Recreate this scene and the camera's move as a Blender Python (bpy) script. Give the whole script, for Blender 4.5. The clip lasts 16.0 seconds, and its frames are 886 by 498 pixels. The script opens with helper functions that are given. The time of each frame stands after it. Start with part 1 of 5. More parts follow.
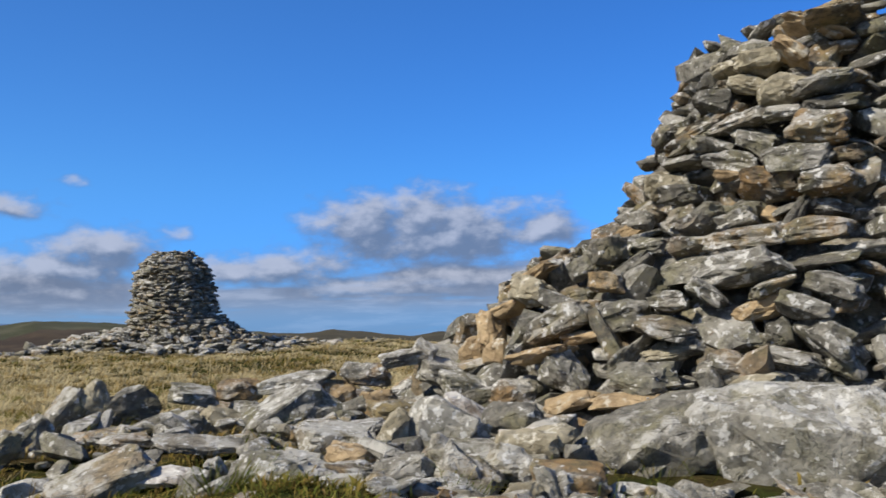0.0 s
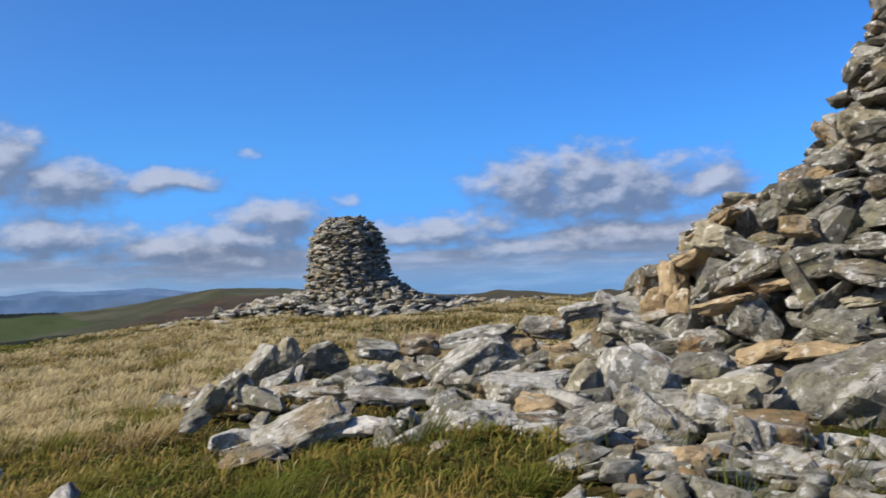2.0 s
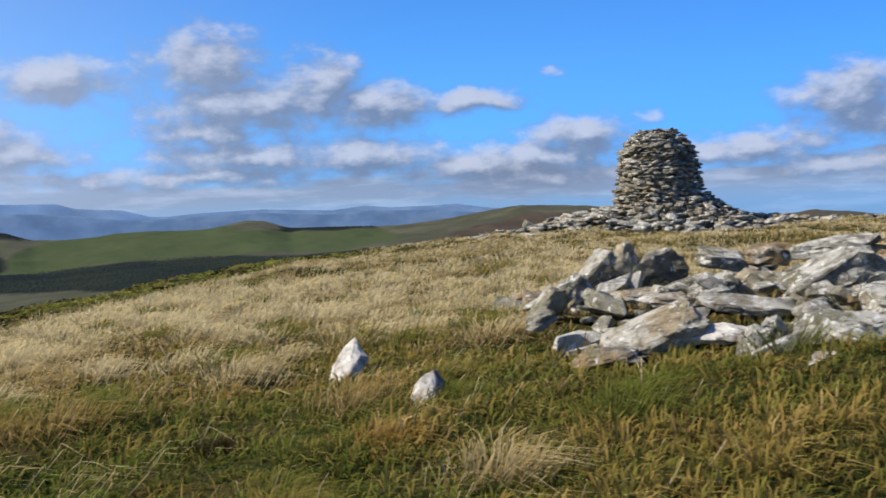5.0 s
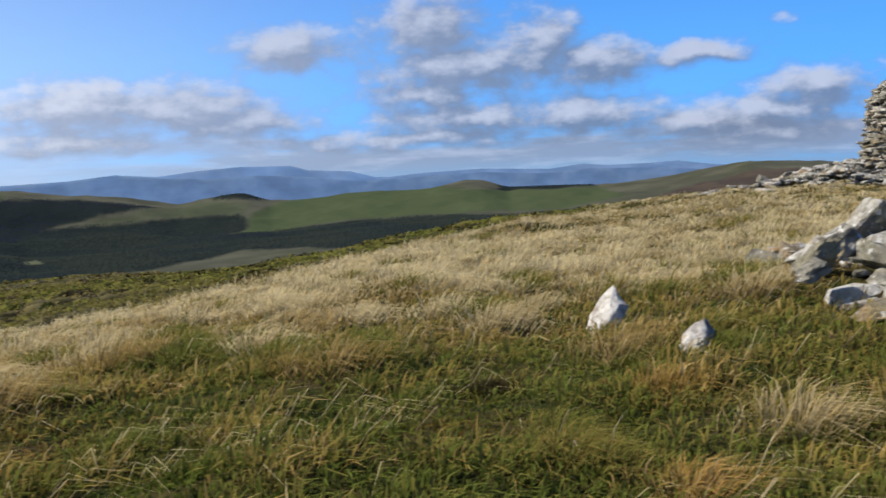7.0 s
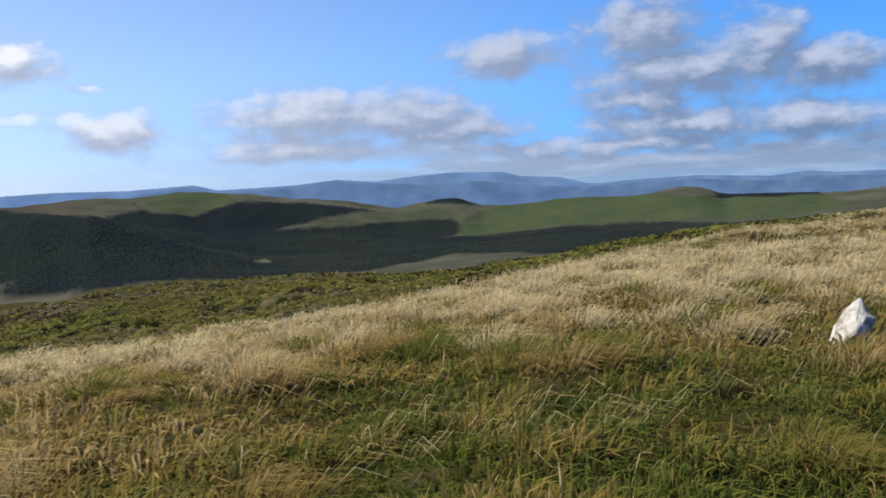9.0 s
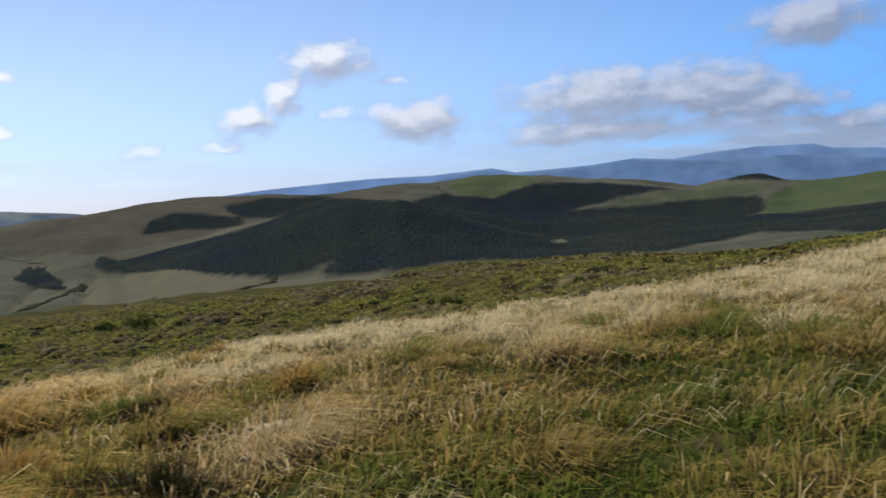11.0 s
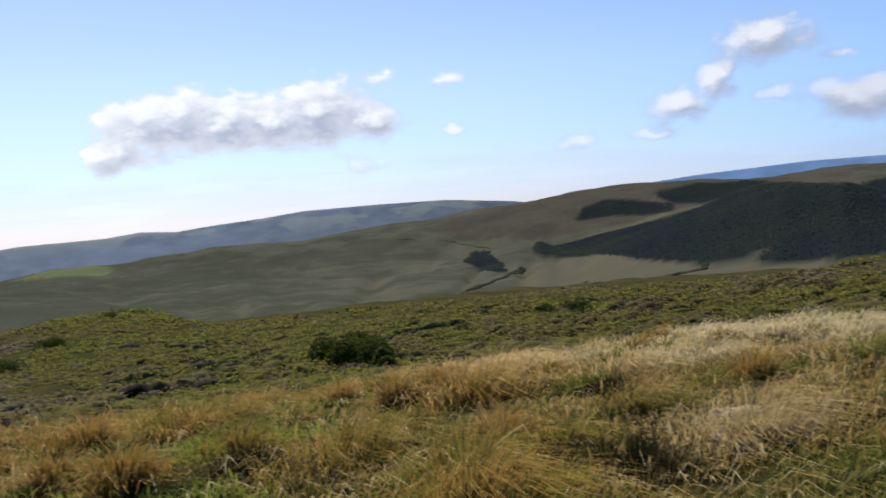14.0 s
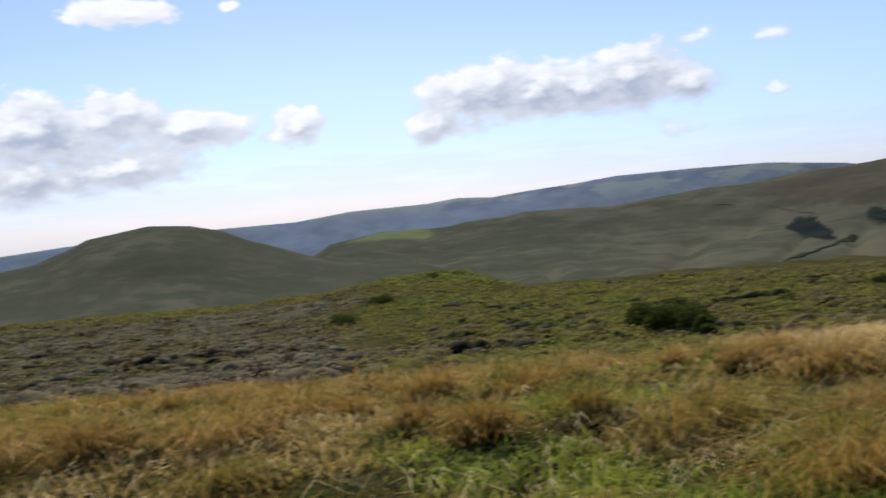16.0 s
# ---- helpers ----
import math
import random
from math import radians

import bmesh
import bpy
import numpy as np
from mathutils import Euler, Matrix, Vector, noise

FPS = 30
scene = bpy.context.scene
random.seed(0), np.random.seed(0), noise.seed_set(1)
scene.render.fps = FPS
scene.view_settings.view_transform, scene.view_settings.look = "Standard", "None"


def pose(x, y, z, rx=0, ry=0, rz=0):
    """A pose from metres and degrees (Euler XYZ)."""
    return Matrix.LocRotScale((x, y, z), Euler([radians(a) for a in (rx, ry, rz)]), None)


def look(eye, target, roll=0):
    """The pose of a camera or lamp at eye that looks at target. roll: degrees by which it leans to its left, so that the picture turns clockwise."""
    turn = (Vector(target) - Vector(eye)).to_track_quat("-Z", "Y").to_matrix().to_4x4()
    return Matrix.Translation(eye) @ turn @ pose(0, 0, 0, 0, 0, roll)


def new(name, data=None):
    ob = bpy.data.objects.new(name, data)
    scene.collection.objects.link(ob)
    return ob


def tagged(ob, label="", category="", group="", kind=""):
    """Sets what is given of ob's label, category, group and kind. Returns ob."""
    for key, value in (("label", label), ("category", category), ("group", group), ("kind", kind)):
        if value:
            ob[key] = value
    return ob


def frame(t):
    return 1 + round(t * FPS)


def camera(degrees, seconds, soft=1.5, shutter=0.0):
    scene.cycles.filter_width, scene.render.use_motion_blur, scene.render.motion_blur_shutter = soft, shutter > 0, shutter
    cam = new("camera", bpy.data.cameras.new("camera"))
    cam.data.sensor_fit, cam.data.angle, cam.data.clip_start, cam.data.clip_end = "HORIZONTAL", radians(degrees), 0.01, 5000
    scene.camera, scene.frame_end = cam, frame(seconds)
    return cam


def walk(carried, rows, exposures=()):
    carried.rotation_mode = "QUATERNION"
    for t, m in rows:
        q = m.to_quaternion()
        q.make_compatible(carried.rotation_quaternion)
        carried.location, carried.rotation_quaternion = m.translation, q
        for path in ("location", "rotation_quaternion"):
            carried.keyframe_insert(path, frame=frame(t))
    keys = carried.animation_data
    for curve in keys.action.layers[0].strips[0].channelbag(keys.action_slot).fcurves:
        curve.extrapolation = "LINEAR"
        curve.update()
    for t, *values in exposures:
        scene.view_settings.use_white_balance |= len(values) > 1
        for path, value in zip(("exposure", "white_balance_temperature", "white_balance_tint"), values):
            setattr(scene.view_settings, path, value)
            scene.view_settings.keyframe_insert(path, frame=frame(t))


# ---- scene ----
# ---------------------------------------------------------------- camera
cam = camera(50.26, 16.0, soft=1.6, shutter=0.5)


def aim(x, y, z, bearing, pitch, lean):
    b, p = radians(bearing), radians(pitch)
    eye = Vector((x, y, z))
    return look(eye, eye + Vector((math.sin(b) * math.cos(p), math.cos(b) * math.cos(p), math.sin(p))), -lean)


PATH = [
    (0.0, 0.123, 0.035, 0.767, 25.42, 3.98, 1.32),
    (0.5, 0.102, 0.056, 0.764, 23.18, 3.75, 1.37),
    (1.0, 0.085, 0.073, 0.758, 20.90, 3.48, 1.87),
    (1.5, 0.072, 0.086, 0.745, 18.04, 2.45, 2.74),
    (2.0, 0.064, 0.098, 0.734, 15.41, 1.90, 2.77),
    (2.5, 0.045, 0.116, 0.719, 12.49, 0.60, 2.78),
    (3.0, 0.010, 0.126, 0.711, 8.78, 0.21, 4.15),
    (3.5, -0.041, 0.148, 0.693, 4.71, -1.23, 3.99),
    (3.7, -0.051, 0.159, 0.684, 3.45, -1.70, 3.82),
    (5.8, -0.200, 0.337, 0.643, -7.53, -3.12, 2.41),
    (6.0, -0.222, 0.331, 0.633, -9.04, -3.60, 2.69),
    (6.5, -0.266, 0.303, 0.626, -12.90, -3.91, 1.83),
    (7.0, -0.295, 0.305, 0.622, -16.12, -4.25, 2.79),
    (7.5, -0.328, 0.301, 0.624, -19.49, -3.88, 3.29),
    (8.0, -0.372, 0.291, 0.622, -23.16, -3.76, 3.29),
    (8.2, -0.379, 0.252, 0.636, -24.58, -3.67, 2.92),
    (10.3, -0.216, -0.003, 0.626, -37.66, -3.54, 3.25),
    (10.5, -0.202, -0.025, 0.629, -40.14, -3.69, 3.39),
    (11.0, -0.199, -0.064, 0.645, -46.67, -3.59, 3.81),
    (11.5, -0.227, -0.061, 0.644, -48.44, -3.32, 3.90),
    (12.0, -0.216, -0.107, 0.653, -53.77, -3.33, 4.30),
    (12.5, -0.206, -0.123, 0.650, -56.62, -3.13, 3.87),
    (13.0, -0.172, -0.158, 0.650, -61.28, -3.91, 4.45),
    (13.5, -0.180, -0.170, 0.644, -67.16, -3.33, 4.32),
    (14.0, -0.161, -0.221, 0.659, -72.37, -2.51, 4.71),
    (14.5, -0.176, -0.232, 0.666, -75.17, -2.37, 4.20),
    (15.0, -0.186, -0.253, 0.663, -80.30, -3.37, 4.80),
    (15.5, -0.228, -0.287, 0.654, -84.44, -3.08, 4.78),
    (16.0, -0.213, -0.342, 0.649, -91.20, -3.01, 5.10),
]
walk(cam, [(row[0], aim(*row[1:])) for row in PATH], exposures=[(0.0, 0.28), (2.0, 0.35), (3.5, 0.34), (6.0, 0.65), (7.0, 0.51), (8.0, 0.54), (10.5, 0.44), (12.5, 0.34), (14.5, 0.4), (16.0, 0.36)])

# ---------------------------------------------------------------- sky and sun
SUN_BEARING, SUN_HEIGHT = -99.0, 41.0
SKY_STRENGTH = 0.085
SUNWARD = (math.sin(radians(SUN_BEARING)) * math.cos(radians(SUN_HEIGHT)), math.cos(radians(SUN_BEARING)) * math.cos(radians(SUN_HEIGHT)), math.sin(radians(SUN_HEIGHT)))


class Nodes:
    """A short way to write node trees."""

    def __init__(self, tree):
        self.tree = tree
        tree.nodes.clear()

    def add(self, kind, **values):
        node = self.tree.nodes.new(kind)
        for key, value in values.items():
            if key == "operation":
                node.operation = value
            elif key == "blend_type":
                node.blend_type = value
            elif key == "data_type":
                node.data_type = value
        return node

    def link(self, a, b):
        self.tree.links.new(a, b)

    def put(self, socket, value):
        if value is None:
            return
        if isinstance(value, bpy.types.NodeSocket):
            self.link(value, socket)
        elif isinstance(value, (tuple, list)) and len(value) == 3 and socket.type == "RGBA":
            socket.default_value = (*value, 1)
        else:
            socket.default_value = value

    def math(self, operation, a, b=None, c=None, clamp=False):
        node = self.add("ShaderNodeMath", operation=operation)
        node.use_clamp = clamp
        for i, value in enumerate((a, b, c)):
            self.put(node.inputs[i], value)
        return node.outputs[0]

    def vec(self, operation, a, b=None, c=None):
        node = self.add("ShaderNodeVectorMath", operation=operation)
        for i, value in enumerate((a, b, c)):
            self.put(node.inputs[i], value)
        return node.outputs["Value" if operation in ("LENGTH", "DOT_PRODUCT") else "Vector"]

    def noise(self, vector, scale, detail=4.0, rough=0.55, colour=False, distortion=0.0):
        node = self.add("ShaderNodeTexNoise")
        self.put(node.inputs["Vector"], vector)
        node.inputs["Scale"].default_value, node.inputs["Detail"].default_value = scale, detail
        node.inputs["Roughness"].default_value, node.inputs["Distortion"].default_value = rough, distortion
        return node.outputs["Color" if colour else "Fac"]

    def mix(self, fac, a, b, blend="MIX"):
        node = self.add("ShaderNodeMix", data_type="RGBA", blend_type=blend)
        self.put(node.inputs[0], fac)
        self.put(node.inputs[6], a)
        self.put(node.inputs[7], b)
        return node.outputs[2]

    def ramp(self, value, low, high, a=0.0, b=1.0, smooth=True):
        node = self.add("ShaderNodeMapRange")
        node.interpolation_type = "SMOOTHSTEP" if smooth else "LINEAR"
        self.put(node.inputs[0], value)
        for i, v in enumerate((low, high, a, b)):
            self.put(node.inputs[i + 1], v)
        return node.outputs[0]

    def attribute(self, name):
        node = self.add("ShaderNodeAttribute")
        node.attribute_name = name
        return node.outputs["Fac"]


# clouds: bearing, height, half width, half height, in degrees of sky
CLOUDS_NORTH = [(20.5, 5.6, 3.1, 1.4), (23.9, 5.9, 3.1, 1.4), (27.0, 5.3, 3.3, 1.4), (31.6, 5.0, 2.1, 1.3), (24.6, 4.4, 6.5, 1.2),
                (26.6, 2.1, 6.9, 1.1), (15.1, 2.9, 5.8, 0.8), (19.4, 1.8, 3.4, 0.6), (5.5, 4.2, 2.9, 1.0), (3.4, 3.1, 4.8, 1.0),
                (3.7, 8.0, 1.1, 0.3), (9.5, 5.0, 1.1, 0.4), (2.5, 1.8, 5.8, 0.9)]
CLOUDS_NORTHWEST = [(-16.4, 9.0, 3.3, 1.7), (-9.6, 7.8, 2.1, 1.6), (-14.0, 6.5, 6.2, 1.3), (-6.4, 6.3, 3.3, 1.2), (-1.0, 6.5, 3.3, 0.6),
                    (-17.1, 5.1, 3.3, 0.8), (-7.3, 3.4, 4.8, 1.1), (-0.6, 2.6, 4.5, 0.8), (-14.3, 3.6, 5.5, 0.9), (-16.7, 2.5, 7.2, 0.6),
                    (-36.6, 5.0, 5.1, 1.3), (-31.1, 4.7, 5.1, 1.3), (-27.6, 3.9, 3.6, 1.0), (-37.4, 3.0, 4.5, 0.7), (-24.7, 8.1, 3.2, 1.0)]
CLOUDS_WEST = [(-52.8, 8.1, 2.2, 1.1), (-55.5, 6.1, 1.0, 0.8), (-57.6, 4.9, 1.6, 0.8), (-52.4, 5.0, 1.4, 0.4), (-47.7, 4.2, 2.7, 1.0),
               (-48.7, 6.6, 1.2, 0.3), (-63.9, 3.2, 1.2, 0.5), (-70.8, 4.7, 1.0, 0.3), (-59.1, 3.3, 1.4, 0.3), (-75.2, 8.1, 1.9, 0.4),
               (-71.5, 7.8, 1.3, 0.5), (-76.6, 2.8, 1.3, 0.4)]
CLOUDS_SOUTHWEST = [(-91.1, 4.7, 1.5, 0.9), (-88.0, 6.1, 3.4, 1.5), (-84.9, 6.0, 2.6, 1.3), (-82.2, 5.9, 2.6, 1.3), (-79.1, 6.1, 2.8, 1.6), (-76.2, 5.6, 1.8, 0.9),
                    (-99.2, 5.3, 1.6, 0.9), (-98.1, 12.9, 1.5, 0.3), (-113.9, 5.7, 3.9, 1.6), (-109.6, 6.2, 2.5, 1.2), (-105.7, 5.3, 3.3, 1.0),
                    (-114.7, 3.1, 2.3, 1.2), (-109.9, 3.4, 4.3, 1.0), (-108.4, 12.1, 2.6, 0.6), (-102.5, 12.3, 0.5, 0.4), (-111.2, 11.9, 0.8, 0.4)]


def cloud_group():
    """A node group: a place in the sky (bearing, height) to the thickness of cloud there."""
    group = bpy.data.node_groups.new("cloud_thickness", "ShaderNodeTree")
    group.interface.new_socket("Place", in_out="INPUT", socket_type="NodeSocketVector")
    group.interface.new_socket("Thickness", in_out="OUTPUT", socket_type="NodeSocketFloat")
    n = Nodes(group)
    place, out = n.add("NodeGroupInput").outputs[0], n.add("NodeGroupOutput")
    stretched = n.vec("MULTIPLY", place, (1.0, 1.7, 1.0))
    big = n.vec("SUBTRACT", n.noise(stretched, 0.42, 2.0, 0.5, True), (0.5, 0.5, 0.5))
    warped = n.vec("MULTIPLY_ADD", big, (2.2, 1.1, 0.0), place)
    reach = None
    for bearing, height, wide, tall in CLOUDS_NORTH + CLOUDS_NORTHWEST + CLOUDS_WEST + CLOUDS_SOUTHWEST:
        wisp = 0.86 if tall <= 0.55 else 0.0
        d = n.vec("LENGTH", n.vec("MULTIPLY_ADD", warped, (1 / wide, 0.85 / tall, 0), (-bearing / wide, -0.85 * height / tall, wisp)))
        if reach is None:
            reach = d
        else:
            node = n.add("ShaderNodeMath", operation="SMOOTH_MIN")
            n.put(node.inputs[0], reach)
            n.put(node.inputs[1], d)
            node.inputs[2].default_value = 0.55
            reach = node.outputs[0]
    fluff = n.math("SUBTRACT", n.noise(stretched, 0.55, 7.0, 0.55), 0.5)
    n.link(n.math("MULTIPLY_ADD", fluff, 1.75, n.math("SUBTRACT", 1.22, reach)), out.inputs[0])
    return group


def big_wave(n, place):
    """A slow waver along the sky, for cloud banks that are not dead level."""
    return n.vec("SUBTRACT", n.noise(n.vec("MULTIPLY", place, (0.12, 0.3, 0.0)), 1.0, 3.0, 0.5, True), (0.5, 0.5, 0.5))


def make_world():
    world = bpy.data.worlds.new("sky")
    scene.world = world
    world.use_nodes = True
    n = Nodes(world.node_tree)
    sky = n.add("ShaderNodeTexSky")
    sky.sky_type, sky.sun_disc = "NISHITA", False
    sky.sun_elevation, sky.sun_rotation = radians(SUN_HEIGHT), radians(SUN_BEARING)
    sky.altitude, sky.air_density, sky.dust_density, sky.ozone_density = 500.0, 1.0, 0.3, 3.0
    way = n.add("ShaderNodeTexCoord").outputs["Generated"]
    split = n.add("ShaderNodeSeparateXYZ")
    n.link(way, split.inputs[0])
    turn = 180 / math.pi
    bearing = n.math("MULTIPLY", n.math("ARCTAN2", split.outputs[0], split.outputs[1]), turn)
    height = n.math("MULTIPLY", n.math("ARCSINE", split.outputs[2]), turn)
    join = n.add("ShaderNodeCombineXYZ")
    n.link(bearing, join.inputs[0])
    n.link(height, join.inputs[1])
    place = join.outputs[0]
    group = cloud_group()

    def thickness(at):
        node = n.add("ShaderNodeGroup")
        node.node_tree = group
        n.put(node.inputs[0], at)
        return node.outputs[0]

    here = thickness(place)
    sunward = thickness(n.vec("ADD", place, (-0.5, 0.85, 0.0)))
    crisp = n.ramp(n.vec("DOT_PRODUCT", way, SUNWARD), 0.66, 0.85)
    cover = n.ramp(here, n.math("MULTIPLY_ADD", crisp, 0.2, -0.3), n.math("MULTIPLY_ADD", crisp, -0.5, 0.8))
    side = n.ramp(n.math("SUBTRACT", here, sunward), -0.28, 0.9)
    billow = n.math("MULTIPLY", n.math("SUBTRACT", n.noise(place, 0.8, 5.0, 0.55), 0.5), 0.5)
    side = n.math("MULTIPLY", n.math("ADD", side, billow, clamp=True), n.ramp(here, -0.2, 0.35))
    # deep blue away from the sun, paler in its aureole
    toward = n.vec("DOT_PRODUCT", way, SUNWARD)
    aureole = n.ramp(toward, -0.62, 1.0)
    # side-lit clouds away from the sun, bright thin rims on those before it
    rim = n.math("MAXIMUM", n.math("MULTIPLY", side, 0.8), n.ramp(here, 0.3, 1.0, 1.0, 0.0))
    facing = n.ramp(toward, 0.62, 0.82, 0.0, 0.45)
    lit = n.math("ADD", n.math("MULTIPLY", side, n.math("SUBTRACT", 1.0, facing)), n.math("MULTIPLY", rim, facing))
    clear = n.mix(1.0, sky.outputs[0], n.mix(n.ramp(aureole, 0.35, 1.0), n.mix(n.ramp(aureole, 0.0, 0.35), (0.28, 0.76, 1.47), (0.38, 0.88, 1.52)), (1.09, 1.03, 1.14)), "MULTIPLY")
    low = n.ramp(height, 0.0, 9.0)
    clear = n.mix(1.0, clear, n.mix(low, n.mix(n.ramp(aureole, 0.5, 1.0), (0.70, 0.80, 1.12), (0.70, 0.80, 1.08)), (1.0, 1.0, 1.0)), "MULTIPLY")
    # clouds: grey-blue below, white where the sun reaches; far banks fade into the air
    shade = n.mix(n.ramp(aureole, 0.3, 0.95), (1.5, 2.0, 3.1), (3.7, 4.1, 5.2))
    shade = n.mix(n.ramp(toward, 0.78, 0.88, 0.0, 0.7), shade, (7.0, 7.2, 7.8))
    bright = n.mix(n.ramp(toward, 0.25, 0.85), (4.6, 5.0, 6.2), (9.6, 9.7, 10.0))
    cloud = n.mix(lit, shade, bright)
    cover = n.math("MULTIPLY", cover, n.ramp(height, 0.2, 2.6, 0.3, 0.9))
    # long level banks low in the north, thinner towards the sun
    wavy = n.vec("MULTIPLY_ADD", big_wave(n, place), (0.0, 0.5, 0.0), place)
    bank = n.noise(n.vec("MULTIPLY", wavy, (0.075, 0.62, 0.0)), 1.0, 6.0, 0.58)
    bank = n.ramp(n.math("ADD", bank, n.ramp(height, 0.8, 4.6, 0.14, -0.22)), 0.40, 0.60)
    bank = n.math("MULTIPLY", bank, n.math("MULTIPLY", n.ramp(height, -0.5, 1.4, 0.45, 1.0), n.ramp(height, 4.2, 6.0, 1.0, 0.0)))
    bank = n.math("MULTIPLY", bank, n.ramp(aureole, 0.5, 0.8, 0.85, 0.16))
    grain = n.ramp(n.noise(n.vec("MULTIPLY", wavy, (0.16, 1.1, 0.0)), 1.0, 5.0, 0.6), 0.46, 0.66)
    clear = n.mix(bank, clear, n.mix(grain, n.mix(0.28, shade, bright), n.mix(0.68, shade, bright)))
    both = n.mix(cover, clear, cloud)
    back = n.add("ShaderNodeBackground")
    n.link(both, back.inputs[0])
    back.inputs[1].default_value = SKY_STRENGTH
    n.link(back.outputs[0], n.add("ShaderNodeOutputWorld").inputs[0])


make_world()
sun = new("sun", bpy.data.lights.new("sun", "SUN"))
sun.data.energy, sun.data.angle, sun.data.color = 5.0, radians(0.5), (1.0, 0.94, 0.84)
sun.matrix_world = look(Vector(SUNWARD) * 50, (0, 0, 0))


# ---------------------------------------------------------------- materials
def material(name, rough=0.9, specular=0.25):
    mat = bpy.data.materials.new(name)
    mat.use_nodes = True
    n = Nodes(mat.node_tree)
    out, surface = n.add("ShaderNodeOutputMaterial"), n.add("ShaderNodeBsdfPrincipled")
    surface.inputs["Roughness"].default_value = rough
    surface.inputs["Specular IOR Level"].default_value = specular
    n.link(surface.outputs[0], out.inputs[0])
    return mat, n, surface


def bump(n, surface, height, strength, distance):
    node = n.add("ShaderNodeBump")
    node.inputs["Strength"].default_value, node.inputs["Distance"].default_value = strength, distance
    n.put(node.inputs["Height"], height)
    n.link(node.outputs[0], surface.inputs["Normal"])


def stone_material(name, joined=False, pale=0.0):
    """Lichened slate-grey stone with ochre faces here and there; the tone differs from stone to stone. pale: how much more lichen a fallen stone bears."""
    mat, n, surface = material(name, 0.92, 0.2)
    place = n.add("ShaderNodeNewGeometry")
    spot = place.outputs["Position"]
    chance = place.outputs["Random Per Island"] if joined else n.add("ShaderNodeObjectInfo").outputs["Random"]
    grey = n.mix(chance, (0.115 + 0.06 * pale, 0.107 + 0.052 * pale, 0.088 + 0.035 * pale), (0.28 + 0.08 * pale, 0.26 + 0.07 * pale, 0.21 + 0.05 * pale))
    ochre = n.mix(n.math("FRACT", n.math("MULTIPLY", chance, 7.3)), (0.27, 0.165, 0.07), (0.38, 0.28, 0.15))
    tinge = n.math("FRACT", n.math("MULTIPLY", chance, 13.7))
    rust = n.math("MULTIPLY", n.ramp(tinge, 0.5, 0.85), n.ramp(n.noise(spot, 4.5, 4.0), 0.38, 0.56))
    colour = n.mix(rust, grey, ochre)
    olive = n.math("MULTIPLY", n.ramp(n.noise(spot, 5.0, 5.0, 0.6), 0.45, 0.65), 0.55)
    colour = n.mix(olive, colour, (0.225, 0.205, 0.10))
    colour = n.mix(n.ramp(n.noise(spot, 17.0, 8.0, 0.7), 0.42, 0.64, 0.0, 0.8 - 0.2 * pale), colour, (0.065, 0.061, 0.05))
    share = n.math("MULTIPLY", n.math("FRACT", n.math("MULTIPLY", chance, 5.1)), 0.12)
    tilt = n.add("ShaderNodeSeparateXYZ")
    n.link(place.outputs["Normal"], tilt.inputs[0])
    upper = n.ramp(tilt.outputs[2], -0.1, 0.75, 0.18 + 0.2 * pale, 0.7 + 0.2 * pale)
    veil = n.math("SUBTRACT", n.noise(spot, 6.0, 9.0, 0.72), n.math("SUBTRACT", share, 0.03 * pale))
    colour = n.mix(n.math("MULTIPLY", n.ramp(veil, 0.41, 0.54), upper), colour, (0.48 + 0.08 * pale, 0.455 + 0.08 * pale, 0.395 + 0.07 * pale))
    crust = n.math("SUBTRACT", n.noise(spot, 21.0, 8.0, 0.62), n.math("MULTIPLY", share, 0.6))
    colour = n.mix(n.math("MULTIPLY", n.ramp(crust, 0.545, 0.585), 0.85), colour, (0.68, 0.66, 0.60))
    moss = n.math("MULTIPLY", n.ramp(n.noise(spot, 6.3, 5.0), 0.72, 0.76), 0.6)
    colour = n.mix(moss, colour, (0.36, 0.40, 0.07))
    # hairline cracks
    split = n.math("ABSOLUTE", n.math("SUBTRACT", n.noise(spot, 5.5, 3.0, 0.6, distortion=1.2), 0.5))
    crack = n.ramp(split, 0.0, 0.009, 1.0, 0.0)
    colour = n.mix(n.math("MULTIPLY", crack, 0.5), colour, (0.05, 0.046, 0.036))
    n.link(colour, surface.inputs["Base Color"])
    relief = n.math("MULTIPLY_ADD", n.noise(spot, 55.0, 6.0, 0.75), 0.5, n.noise(spot, 14.0, 7.0, 0.66))
    bump(n, surface, n.math("SUBTRACT", relief, n.math("MULTIPLY", crack, 0.25)), 0.8, 0.05)
    return mat


def plain_stone(name, dark, light, patch, specular=0.2):
    mat, n, surface = material(name, 0.9, specular)
    spot = n.add("ShaderNodeNewGeometry").outputs["Position"]
    colour = n.mix(n.ramp(n.noise(spot, 8.0, 6.0, 0.7), 0.34, 0.62), dark, light)
    colour = n.mix(n.ramp(n.noise(spot, 13.0, 6.0, 0.7), 0.55, 0.64), colour, patch)
    n.link(colour, surface.inputs["Base Color"])
    bump(n, surface, n.math("MULTIPLY_ADD", n.noise(spot, 60.0, 5.0, 0.7), 0.4, n.noise(spot, 14.0, 6.0, 0.62)), 0.9, 0.03)
    return mat


